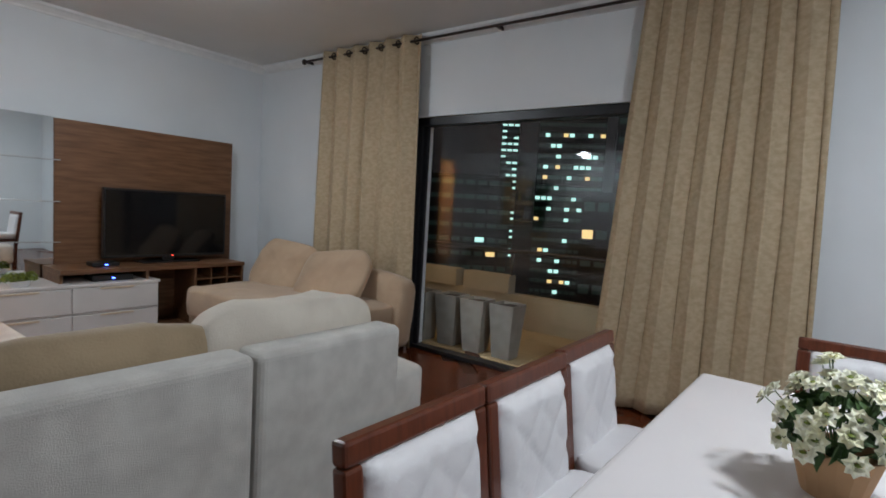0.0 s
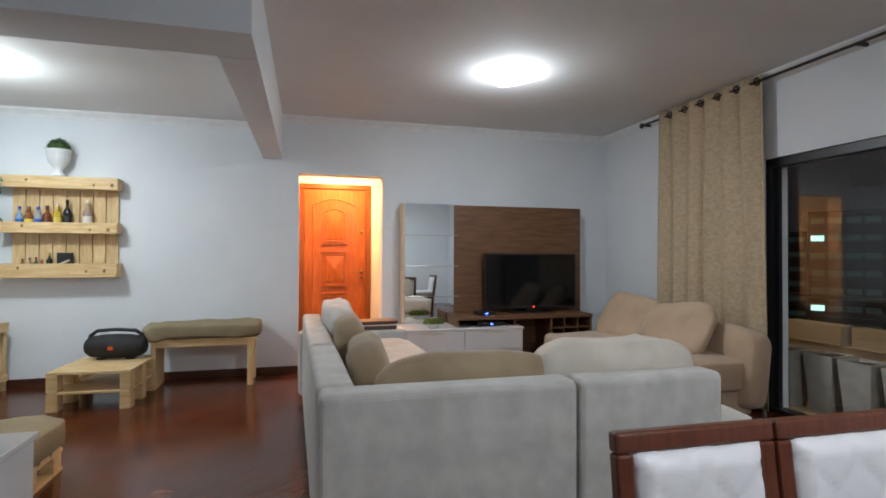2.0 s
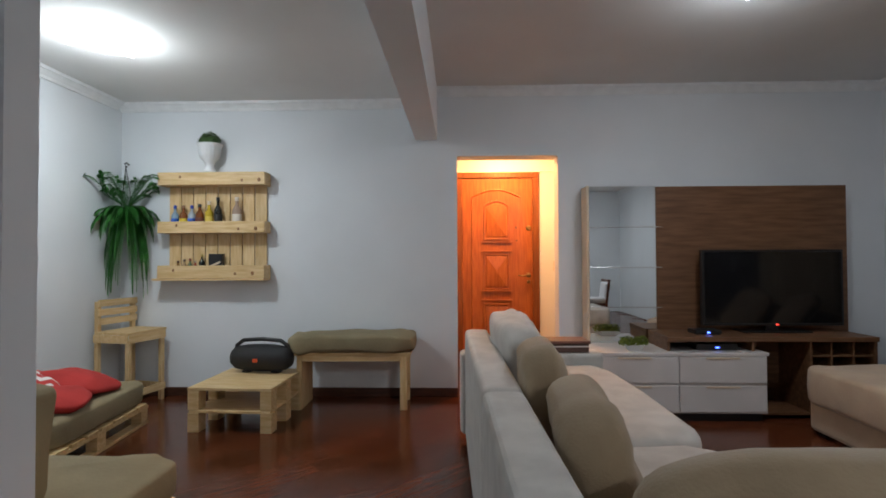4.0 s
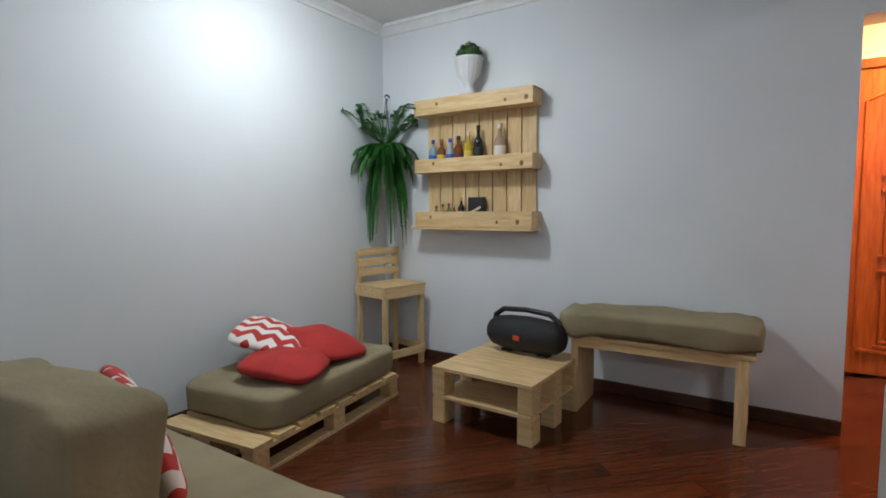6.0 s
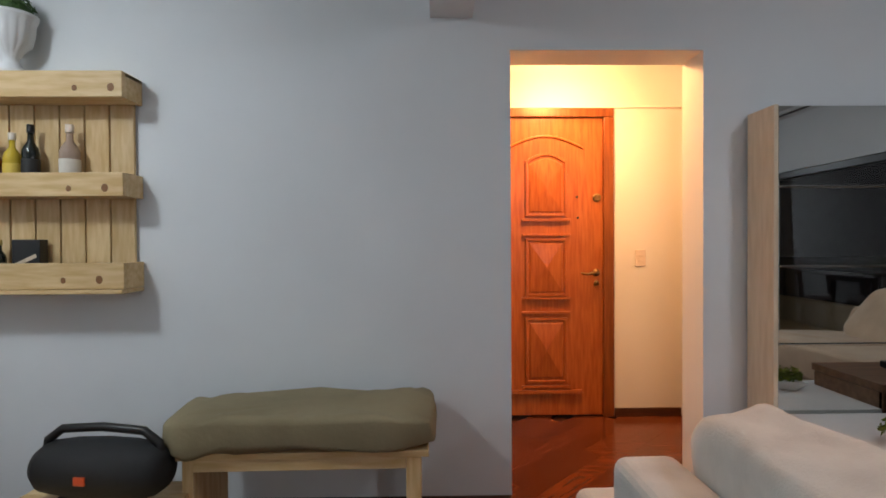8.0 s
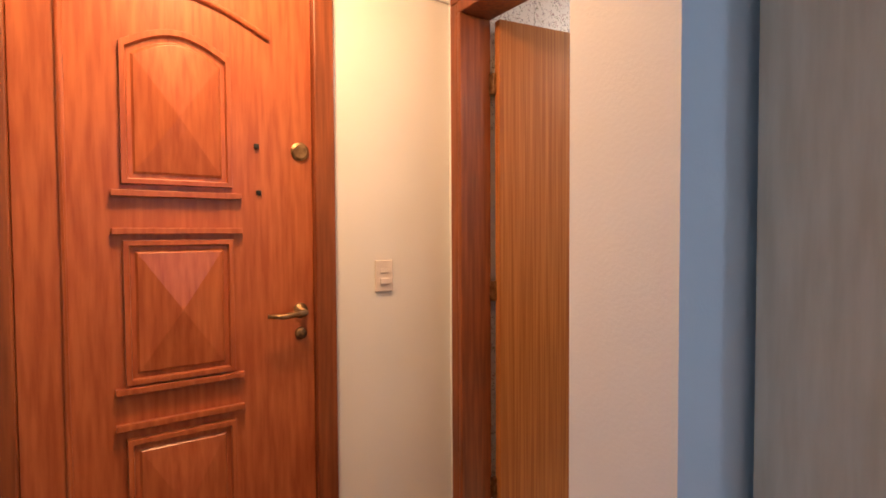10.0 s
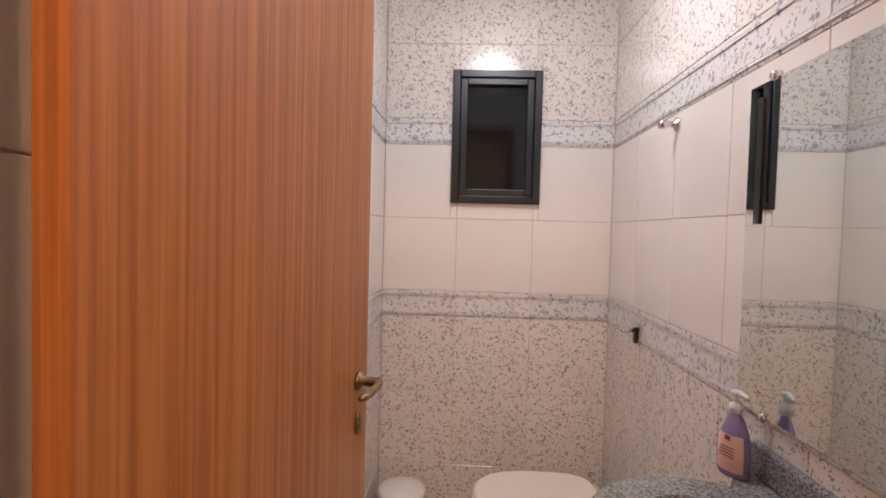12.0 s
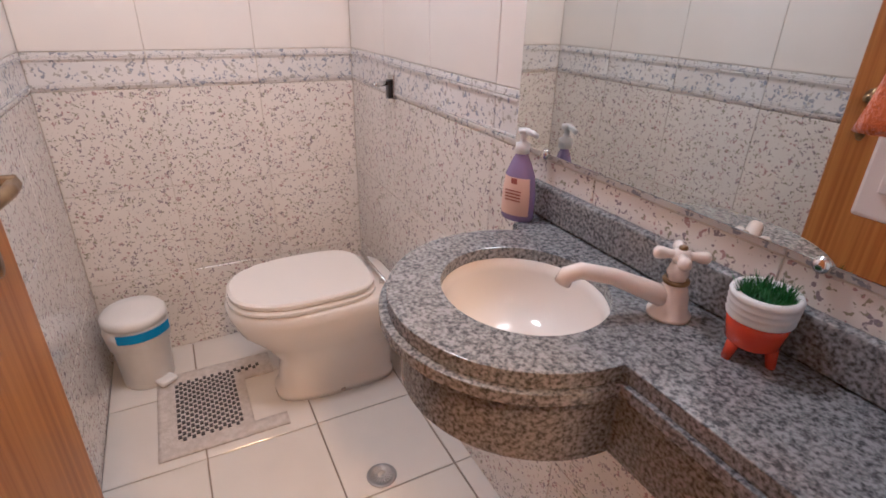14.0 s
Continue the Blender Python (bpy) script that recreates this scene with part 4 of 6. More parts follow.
def flowers(loc):
    f = root("flower_arrangement", "bunch of small white artificial flowers in a kraft basket", "flowers", loc)
    bm = bmesh.new()
    lathe(bm, [(0.05, 0), (0.075, 0.09), (0.068, 0.09), (0.046, 0.01)], 16)
    finish("basket", bm, KRAFT, f, 0.002)
    rnd = random.Random(7)
    pet, cen, grn = bmesh.new(), bmesh.new(), bmesh.new()
    leaf_clump(grn, (0, 0, 0.09), (0.10, 0.10, 0.10), 160, 0.022, rnd)
    for _ in range(52):
        d = Vector((rnd.gauss(0, 1), rnd.gauss(0, 1), abs(rnd.gauss(0, 1)) + 0.15)).normalized()
        p = Vector((0, 0, 0.09)) + Vector((d.x * 0.13, d.y * 0.13, d.z * 0.155)) * rnd.uniform(0.8, 1.05)
        q = d.to_track_quat("Z", "Y").to_matrix()
        tube(grn, [(0, 0, 0.06), p], 0.0012, 4)
        for ring, rr, up in ((7, 0.023, 0.006), (6, 0.016, 0.012)):
            for k in range(ring):
                a = 2 * math.pi * k / ring + rnd.random() * 0.4
                e1, e2 = Vector((math.cos(a), math.sin(a), 0)), Vector((-math.sin(a), math.cos(a), 0))
                pts = [e1 * 0.003, e1 * rr * 0.6 + e2 * rr * 0.33 + Vector((0, 0, up)), e1 * rr + Vector((0, 0, up * 0.8)), e1 * rr * 0.6 - e2 * rr * 0.33 + Vector((0, 0, up))]
                pet.faces.new([pet.verts.new(p + q @ v) for v in pts])
        c0 = p + q @ Vector((0, 0, 0.007))
        lathe(cen, [(0.001, -0.003), (0.006, 0), (0.001, 0.004)], 8, at=c0)
    tagged(finish("stems_and_leaves", grn, MOSS, f), kind="stuff")
    tagged(finish("petals", pet, PETAL, f), kind="stuff")
    tagged(finish("flower_centres", cen, LIME, f), kind="stuff")


flowers((1.80, 0.22, 0.76))


# ---------- sitting corner ----------
def wall_shelf():
    s = root("pallet_shelf", "light pine pallet shelf on the wall holding bottles", "wall shelf", (-1.672, 5.497, 0.985))
    w = 0.447
    for i in range(8):
        x = -w + 0.012 + i * 0.110
        boxes("slat", [(x, x + 0.102, -0.02, -0.003, 0.06, 0.93)], PINE_V, s, 0.002)
    for z0, z1 in ((0.86, 0.97), (0.445, 0.545), (0.055, 0.165)):
        boxes("front_plank", [(-w - 0.02, w + 0.02, -0.155, -0.133, z0, z1)], PINE, s, 0.003)
        boxes("tray", [(-w, w, -0.132, -0.021, z0, z0 + 0.02)], PINE, s, 0.002)
        boxes("end_block", [(-w - 0.02, -w + 0.0, -0.1325, -0.003, z0, z1), (w, w + 0.02, -0.1325, -0.003, z0, z1)], PINE, s, 0.002)
        bm = bmesh.new()
        for x in (-0.33, 0.21, 0.36):
            lathe(bm, [(0.001, 0), (0.011 + 0.004 * (x > 0.3), 0), (0.009, 0.0012), (0.001, 0.0012)], 10, 1, 1.2)
            vs = list(bm.verts)[-40:]
            bmesh.ops.transform(bm, matrix=pose(x + z0 * 0.07, -0.1552, (z0 + z1) / 2 + 0.02 * math.sin(x * 50), 90), verts=vs)
        finish("knot", bm, KNOT, s)
    boxes("lower_lip", [(-w - 0.06, w + 0.02, -0.17, -0.003, 0.035, 0.053)], PINE, s, 0.003)
    boxes("top_cover", [(-w - 0.02, w + 0.02, -0.132, -0.003, 0.951, 0.969)], PINE, s, 0.003)


wall_shelf()

BOT = [  # x, height, radius, glass colour, label colour, cap colour, level
    (-2.09, 0.19, 0.030, (0.35, 0.5, 0.65), (0.02, 0.12, 0.55), (0.02, 0.06, 0.4), 1),
    (-2.01, 0.19, 0.034, (0.30, 0.10, 0.03), (0.75, 0.55, 0.05), (0.25, 0.12, 0.06), 1),
    (-1.93, 0.19, 0.032, (0.45, 0.5, 0.55), (0.03, 0.10, 0.45), (0.02, 0.05, 0.4), 1),
    (-1.855, 0.20, 0.034, (0.25, 0.07, 0.015), (0.12, 0.03, 0.02), (0.02, 0.02, 0.02), 1),
    (-1.765, 0.22, 0.032, (0.70, 0.50, 0.05), (0.70, 0.50, 0.08), (0.7, 0.6, 0.5), 1),
    (-1.68, 0.25, 0.032, (0.012, 0.016, 0.014), (0.02, 0.02, 0.02), (0.01, 0.01, 0.012), 1),
    (-1.50, 0.25, 0.038, (0.50, 0.36, 0.28), (0.72, 0.66, 0.58), (0.7, 0.6, 0.5), 1),
    (-2.06, 0.11, 0.024, (0.42, 0.22, 0.08), (0.7, 0.62, 0.5), (0.10, 0.04, 0.02), 0),
    (-2.00, 0.12, 0.022, (0.55, 0.36, 0.18), (0.66, 0.55, 0.4), (0.10, 0.05, 0.03), 0),
    (-1.945, 0.125, 0.022, (0.06, 0.13, 0.05), (0.12, 0.10, 0.05), (0.25, 0.03, 0.02), 0),
    (-1.895, 0.11, 0.022, (0.40, 0.05, 0.03), (0.5, 0.1, 0.05), (0.4, 0.3, 0.2), 0),
    (-1.83, 0.16, 0.024, (0.02, 0.025, 0.02), (0.10, 0.08, 0.03), (0.45, 0.32, 0.08), 0),
]
for i, (x, h, r, g, lb, cp, up) in enumerate(BOT):
    b = root("bottle", "coloured glass liquor bottle standing on the pine shelf", "bottle", (-1.672 + (x + 1.71) * 0.93, 5.42, 1.4505 if up else 1.0605), 0, "bottles on the pallet shelf")
    h, r = h * 1.18, r * 1.05
    bm = bmesh.new()
    lathe(bm, [(r * 0.9, 0), (r, 0.006), (r, h * 0.58), (r * 0.85, h * 0.66), (r * 0.36, h * 0.76), (r * 0.32, h * 0.92), (r * 0.001, h * 0.925)], 16)
    finish("glass", bm, mat("bottle_glass", g, 0.08, alpha_t=0.25, scale=3), b, smooth=True)
    bm = bmesh.new()
    lathe(bm, [(r * 1.015, h * 0.14), (r * 1.025, h * 0.15), (r * 1.025, h * 0.48), (r * 1.015, h * 0.49)], 16)
    finish("label", bm, mat("bottle_label", lb, 0.6, scale=20), b, smooth=True)
    bm = bmesh.new()
    lathe(bm, [(r * 0.40, h * 0.88), (r * 0.42, h * 0.89), (r * 0.42, h), (r * 0.3, h * 1.005)], 12)
    finish("cap", bm, mat("bottle_cap", cp, 0.4, scale=20), b, smooth=True)
tin = root("gift_tin", "black upright gift box with a pale diagonal band", "box", (-1.66, 5.43, 1.0605))
boxes("box", [(-0.06, 0.06, -0.025, 0.025, 0, 0.19)], BLACK, tin, 0.003)
bm = bmesh.new()
add_box(bm, -0.05, 0.05, -0.027, -0.0255, -0.008, 0.008, pose(0, 0, 0.10, 0, -25, 0))
finish("band", bm, SIDEWOOD, tin)
sm = root("small_case", "low black case lying between the bottles", "box", (-1.57, 5.43, 1.4505))
boxes("case", [(-0.05, 0.05, -0.03, 0.03, 0, 0.06)], BLACK, sm, 0.006)
for x in (-1.53, -1.475, -1.42, -1.365, -1.31):
    g = root("shot_glass", "small clear shot glass on the pine shelf", "glass", (x, 5.42, 1.0605), 0, "shot glasses")
    bm = bmesh.new()
    lathe(bm, [(0.016, 0), (0.022, 0.055), (0.020, 0.055), (0.014, 0.008)], 14)
    finish("bowl", bm, GLASS, g, smooth=True)


def urn():
    u = root("urn_planter", "white fluted urn with a clipped green ball plant", "planter", (-1.71, 5.40, 1.9545))
    u.scale = (1.35, 1.2, 1.30)
    bm = bmesh.new()
    n = 48
    prof = [(0.042, 0), (0.045, 0.012), (0.028, 0.03), (0.024, 0.05), (0.036, 0.075), (0.058, 0.10), (0.066, 0.14), (0.068, 0.17), (0.078, 0.185), (0.080, 0.195), (0.070, 0.195), (0.06, 0.18)]
    rings = []
    for k, (r, z) in enumerate(prof):
        fl = 0.05 if 4 <= k <= 7 else 0
        rings.append([bm.verts.new((r * (1 + fl * math.cos(16 * 2 * math.pi * i / n)) * math.cos(2 * math.pi * i / n), r * (1 + fl * math.cos(16 * 2 * math.pi * i / n)) * math.sin(2 * math.pi * i / n), z)) for i in range(n)])
    for a, b in zip(rings, rings[1:]):
        for i in range(n):
            bm.faces.new((a[i], a[(i + 1) % n], b[(i + 1) % n], b[i]))
    bm.faces.new(rings[0])
    bm.faces.new(rings[-1])
    finish("vase", bm, POTWHITE, u, smooth=True)
    bm = bmesh.new()
    rnd = random.Random(2)
    pad(bm, 0.13, 0.12, 0.11, (0, 0, 0.195), 0.9, 0.004, nu=14, nv=8)
    leaf_clump(bm, (0, 0, 0.19), (0.072, 0.062, 0.085), 520, 0.010, rnd)
    tagged(finish("leaves", bm, MOSS, u), kind="stuff")


urn()


def fern():
    f = root("hanging_fern", "lush green artificial fern hanging from a wall hook", "plant", (-2.38, 5.30, 1.64))
    rnd = random.Random(11)
    bm = bmesh.new()

    def leaflet(p, d, w, lift):
        """One pointed leaflet, folded a little along its rib."""
        k = Vector((0, 0, lift)).cross(d).normalized() if abs(d.z) < 0.95 else Vector((1, 0, 0))
        a, b, c = p + d * w * 0.45 + k * w * 0.16, p + d * w + Vector((0, 0, -w * 0.12)), p + d * w * 0.45 - k * w * 0.16
        bm.faces.new([bm.verts.new(v) for v in (p, a, b, c)])

    def frond(a, out, up, drop, wide, n):
        pts = []
        for i in range(n + 1):
            t = i / n
            rr = out * (1 - (1 - t) ** 1.7)
            p = Vector((rr * math.cos(a), rr * math.sin(a), up * math.sin(min(t * 1.9, 1.57)) - drop * t ** 1.5))
            p.x, p.y = max(p.x, -0.165), min(p.y, 0.175)
            pts.append(p)
        for i in range(1, n + 1):
            t = i / n
            d = (pts[i] - pts[i - 1]).normalized()
            side = d.cross(Vector((math.cos(a), math.sin(a), 0.35))).normalized()
            w = wide * (0.35 + 0.65 * math.sin(math.pi * min(1, t * 0.8 + 0.12))) * (1.0 if t < 0.85 else (1.02 - t) / 0.17)
            for s in (-1, 1):
                leaflet(pts[i], (side * s + d * 0.55 + Vector((rnd.uniform(-.1, .1), rnd.uniform(-.1, .1), rnd.uniform(-.2, .05)))).normalized(), w, 1)
        tube(bm, pts[::4] + [pts[-1]], 0.0025, 4)
    # stiff upright fronds of the crown
    for k in range(26):
        frond(k * 2.4 + rnd.uniform(-.3, .3), rnd.uniform(0.16, 0.34), rnd.uniform(0.12, 0.34), rnd.uniform(0.0, 0.10), 0.050, 30)
    # arching ones
    for k in range(34):
        frond(k * 2.4 + rnd.uniform(-.4, .4), rnd.uniform(0.16, 0.27), rnd.uniform(0.04, 0.10), rnd.uniform(0.12, 0.36), 0.052, 30)
    # long hanging ones, in a few strands
    for a0 in (-2.9, -1.75, -0.45, 0.25):
        for k in range(11):
            frond(a0 + rnd.uniform(-.28, .28), rnd.uniform(0.10, 0.17), rnd.uniform(0.0, 0.05), rnd.uniform(0.42, 0.80), 0.046, 44)
    tagged(finish("fronds", bm, LEAF, f), kind="stuff")
    bm = bmesh.new()
    lathe(bm, [(0.03, -0.08), (0.055, 0.0), (0.05, 0.0), (0.028, -0.07)], 16)
    finish("pot", bm, LEAF, f, smooth=True)
    bm = bmesh.new()
    for dx in (-0.05, 0.05):
        tube(bm, [(dx, 0, 0), (-0.11, 0.15, 0.39)], 0.003, 6)
    tube(bm, [(-0.11, 0.196, 0.41), (-0.11, 0.16, 0.425), (-0.11, 0.135, 0.41), (-0.11, 0.15, 0.39), (-0.11, 0.165, 0.385)], 0.006, 8)
    finish("hook", bm, ROD, f, smooth=True)


fern()


def bar_stool():
    s = root("bar_stool", "light pine bar stool with a slatted low back", "stool", (-2.30, 5.24, 0), 78)
    hx, hy = 0.19, 0.17
    for x in (-hx, hx - 0.035):
        boxes("leg", [(x, x + 0.035, -hy, -hy + 0.035, 0, 0.55)], PINE_V, s, 0.003)
        boxes("leg", [(x, x + 0.035, hy - 0.035, hy, 0, 0.86)], PINE_V, s, 0.003)
    boxes("seat", [(-hx - 0.01, hx + 0.01, -hy - 0.01 + 0.085 * i, -hy + 0.07 + 0.085 * i, 0.595, 0.617) for i in range(4)], PINE, s, 0.003)
    boxes("apron", [(-hx, hx, -hy - 0.012, -hy - 0.001, 0.53, 0.594), (-hx - 0.012, -hx - 0.001, -hy, hy, 0.53, 0.594), (hx + 0.001, hx + 0.012, -hy, hy, 0.53, 0.594)], PINE, s, 0.002)
    for z in (0.67, 0.745, 0.82):
        boxes("back_slat", [(-hx, hx, hy - 0.052, hy - 0.036, z, z + 0.055)], PINE, s, 0.003)
    boxes("footrest", [(-hx, hx, -hy - 0.012, -hy - 0.001, 0.09, 0.15), (hx + 0.001, hx + 0.012, -hy, hy, 0.09, 0.14), (-hx - 0.012, -hx - 0.001, -hy, hy, 0.09, 0.14)], PINE, s, 0.002)


bar_stool()


def pallet_base(s, lx, ly, h):
    """Boards on three skids, open between them."""
    n = max(4, round(ly / 0.14))
    for i in range(n):
        y = -ly / 2 + i * ly / n
        boxes("deck_board", [(-lx / 2, lx / 2, y, y + ly / n - 0.03, h - 0.02, h)], PINE, s, 0.002)
    for x in (-lx / 2 + 0.04, 0, lx / 2 - 0.04):
        for y in (-ly / 2 + 0.05, 0, ly / 2 - 0.06):
            boxes("block", [(x - 0.035, x + 0.035, y - 0.045, y + 0.05, 0.02, h - 0.041)], PINE, s, 0.003)
        boxes("runner", [(x - 0.038, x + 0.038, -ly / 2, ly / 2, 0, 0.019), (x - 0.038, x + 0.038, -ly / 2, ly / 2, h - 0.04, h - 0.021)], PINE, s, 0.002)


def pallet_couch(loc, rz, lx, ly, h, label):
    s = root("pallet_couch", label, "pallet couch", loc, rz, "pallet couches")
    pallet_base(s, lx, ly, h)
    return s


pallet_couch((-2.08, 4.12, 0), 6, 0.62, 1.18, 0.15, "low light pine pallet couch by the wall")
bm = bmesh.new()
pad(bm, 0.66, 1.10, 0.17, (0, 0, 0), 0.28, 0.015, nu=40, nv=18, seed=2)
o = finish("mattress_cushion", bm, KHAKI, smooth=True)
o.matrix_basis = pose(-2.12, 4.20, 0.232, 0, 0, 6)
tagged(o, "khaki canvas mattress cushion on the pallet couch", "cushion")
loose_cushion("throw_pillow", pose(-1.98, 3.98, 0.375, 2, 6, 28), 0.42, 0.40, 0.13, RED, "plain red cotton throw pillow lying on the couch", 3.0, "red pillows", 0.5, 0.5, 0.012)
loose_cushion("throw_pillow", pose(-2.05, 4.32, 0.40, -8, 14, 0), 0.42, 0.42, 0.14, RED, "plain red cotton throw pillow lying on the couch", 4.0, "red pillows", 0.5, 0.5, 0.012)
loose_cushion("throw_pillow", pose(-2.22, 4.12, 0.445, 4, 18, 36), 0.46, 0.44, 0.12, ZIG, "red and white chevron throw pillow on top", 5.0, "chevron pillows", 0.5, 0.5, 0.012)

pallet_couch((-1.55, 2.94, 0), 0, 1.46, 0.68, 0.15, "low light pine pallet couch by the partition")
bm = bmesh.new()
pad(bm, 1.50, 0.70, 0.17, (0, 0, 0), 0.22, 0.015, nu=44, nv=18, seed=7)
o = finish("mattress_cushion", bm, KHAKI, smooth=True)
o.matrix_basis = pose(-1.53, 2.95, 0.235)
tagged(o, "khaki canvas mattress cushion on the pallet couch", "cushion")
bm = bmesh.new()
pad(bm, 0.70, 0.24, 0.44, (0, 0, 0), 0.22, 0.018, nu=44, nv=18, seed=8)
o = finish("bolster_cushion", bm, KHAKI, smooth=True)
o.matrix_basis = pose(-1.37, 2.715, 0.53, -4, 0, 2)
tagged(o, "large khaki canvas back cushion standing on the couch", "cushion")
loose_cushion("throw_pillow", pose(-1.36, 2.94, 0.535, 108, 0, -14), 0.42, 0.40, 0.12, ZIG, "red and white chevron throw pillow leaning on the cushion", 9.0, "chevron pillows", 0.5, 0.5, 0.012)


def coffee_table():
    s = root("pallet_coffee_table", "light pine pallet coffee table with a lower shelf", "coffee table", (-1.12, 4.84, 0), -2)
    lx, ly, h = 0.60, 0.66, 0.31
    for i in range(6):
        y = -ly / 2 + i * ly / 6
        boxes("top_board", [(-lx / 2, lx / 2, y, y + ly / 6 - 0.002, h - 0.02, h)], PINE, s, 0.002)
    boxes("shelf_board", [(-lx / 2 + 0.01, lx / 2 - 0.01, -ly / 2 + 0.001, ly / 2 - 0.001, 0.135, 0.153)], PINE, s, 0.002)
    for x in (-lx / 2 + 0.001, lx / 2 - 0.081):
        for y in (-ly / 2 + 0.001, -0.05, ly / 2 - 0.101):
            boxes("block", [(x, x + 0.08, y, y + 0.10, 0.0, 0.134), (x, x + 0.08, y, y + 0.10, 0.154, h - 0.021)], PINE, s, 0.003)


coffee_table()


def boombox():
    b = root("portable_speaker", "black barrel-shaped portable speaker with a carry handle", "speaker", (-1.10, 5.03, 0.31), -6)
    b.scale = (1.2, 1.05, 1.05)
    bm = bmesh.new()
    prof = [(0.001, -0.205), (0.06, -0.20), (0.085, -0.17), (0.098, -0.09), (0.102, 0), (0.098, 0.09), (0.085, 0.17), (0.06, 0.20), (0.001, 0.205)]
    lathe(bm, prof, 28)
    bmesh.ops.transform(bm, matrix=pose(0, 0, 0.108, 0, 90, 0), verts=bm.verts)
    finish("body", bm, BLACKCL, b, smooth=True)
    bm = bmesh.new()
    tube(bm, [(-0.185, 0, 0.14), (-0.175, 0, 0.20), (-0.13, 0, 0.238), (0, 0, 0.248), (0.13, 0, 0.238), (0.175, 0, 0.20), (0.185, 0, 0.14)], 0.015, 10)
    finish("handle", bm, BLACK, b, smooth=True)
    boxes("badge", [(-0.022, 0.012, -0.106, -0.098, 0.09, 0.118)], mat("orange_red_badge", (0.75, 0.10, 0.03), 0.4), b, 0.002)
    pieces("foot", [(x - 0.03, x + 0.03, -0.03, 0.03, 0, 0.012) for x in (-0.1, 0.1)], BLACK, b, 0.003)


boombox()


def bench():
    s = root("bench", "light pine bench with a khaki canvas cushion", "bench", (-0.40, 5.24, 0), 1)
    boxes("seat_board", [(-0.47, 0.47, -0.18, 0.18, 0.43, 0.455)], PINE, s, 0.003)
    boxes("leg_panel", [(-0.44, -0.40, -0.17, 0.17, 0, 0.429)], PINE_V, s, 0.003)
    for y in (-0.175, 0.125):
        boxes("leg", [(0.385, 0.44, y, y + 0.05, 0, 0.429)], PINE_V, s, 0.003)
    boxes("apron", [(-0.399, 0.384, -0.172, -0.155, 0.385, 0.429)], PINE, s, 0.002)


bench()
bm = bmesh.new()
pad(bm, 1.02, 0.43, 0.145, (0, 0, 0), 0.30, 0.024, nu=44, nv=18, seed=12)
o = finish("bench_cushion", bm, KHAKI, smooth=True)
o.matrix_basis = pose(-0.41, 5.235, 0.522, 0, 0, 1)
tagged(o, "khaki canvas cushion wrapped over the pine bench", "cushion")


# ---------- bathroom ----------
BX = 0.22                      # the room's own origin along x
X0, X1, Y0, Y1 = 1.966, 3.59 + BX, 5.73, 6.685
bw = [wall("wall_bath_back", [(X1 + 0.003, X1 + 0.12, Y0 - 0.03, 6.034, 0, 2.4), (X1 + 0.003, X1 + 0.12, 6.404, Y1 + 0.08, 0, 2.4),
                              (X1 + 0.003, X1 + 0.12, 6.034, 6.404, 0, 1.44), (X1 + 0.003, X1 + 0.12, 6.034, 6.404, 1.99, 2.4)], "tiled bathroom wall with a small window", GROUT),
      wall("wall_bath_mirror_side", [(X0, X1 + 0.01, Y0 - 0.028, Y0 - 0.003, 0, 2.4)], "tiled bathroom wall behind the mirror and sink", GROUT),
      wall("wall_bath_door_side", [(X0 + 0.02, X1 + 0.01, Y1 + 0.003, Y1 + 0.08, 0, 2.4)], "tiled bathroom wall beside the open door", GROUT)]
structure(boxes("ceiling", [(X0 - 0.02, X1 + 0.1, Y0 - 0.03, Y1 + 0.08, 2.4, 2.5)], CEIL), "white painted bathroom ceiling", "ceiling")
bfl = structure(boxes("bathroom_floor", [(1.92, X1 + 0.01, Y0 - 0.01, Y1 + 0.01, -0.02, 0.003)], GROUTDK), "cream tiled bathroom floor with brown joints", "floor")

ROWS = [(0.0, 0.318, "f"), (0.318, 0.636, "f"), (0.636, 0.955, "f"), (0.955, 1.065, "b"), (1.065, 1.372, "p"), (1.372, 1.68, "p"), (1.68, 1.79, "b"), (1.79, 2.10, "f"), (2.10, 2.40, "f")]
TM = {"f": FLORAL, "b": BANDTILE, "p": PLAINTILE}
tile_meshes = {}


def tile_mesh(w, h, kind):
    key = (round(w, 3), round(h, 3), kind)
    if key not in tile_meshes:
        bm = bmesh.new()
        g, b, d = 0.0012, 0.0012, 0.003
        lo = [bm.verts.new((x, 0, z)) for x, z in ((g, g), (w - g, g), (w - g, h - g), (g, h - g))]
        mi = [bm.verts.new((v.co.x, -d + b, v.co.z)) for v in lo]
        hi = [bm.verts.new((x, -d, z)) for x, z in ((g + b, g + b), (w - g - b, g + b), (w - g - b, h - g - b), (g + b, h - g - b))]
        for a, c in ((lo, mi), (mi, hi)):
            for i in range(4):
                bm.faces.new((a[i], a[(i + 1) % 4], c[(i + 1) % 4], c[i]))
        bm.faces.new(hi)
        if kind == "b":      # raised lips of the border tiles
            for z in (0.010, h - 0.022):
                add_box(bm, g, w - g, -d - 0.004, -d + 0.001, z, z + 0.006)
                add_box(bm, g, w - g, -d - 0.003, -d + 0.001, z + 0.008, z + 0.011)
        bmesh.ops.recalc_face_normals(bm, faces=bm.faces)
        me = bpy.data.meshes.new("tile")
        bm.to_mesh(me)
        bm.free()
        me.materials.append(TM[kind])
        tile_meshes[key] = me
    return tile_meshes[key]


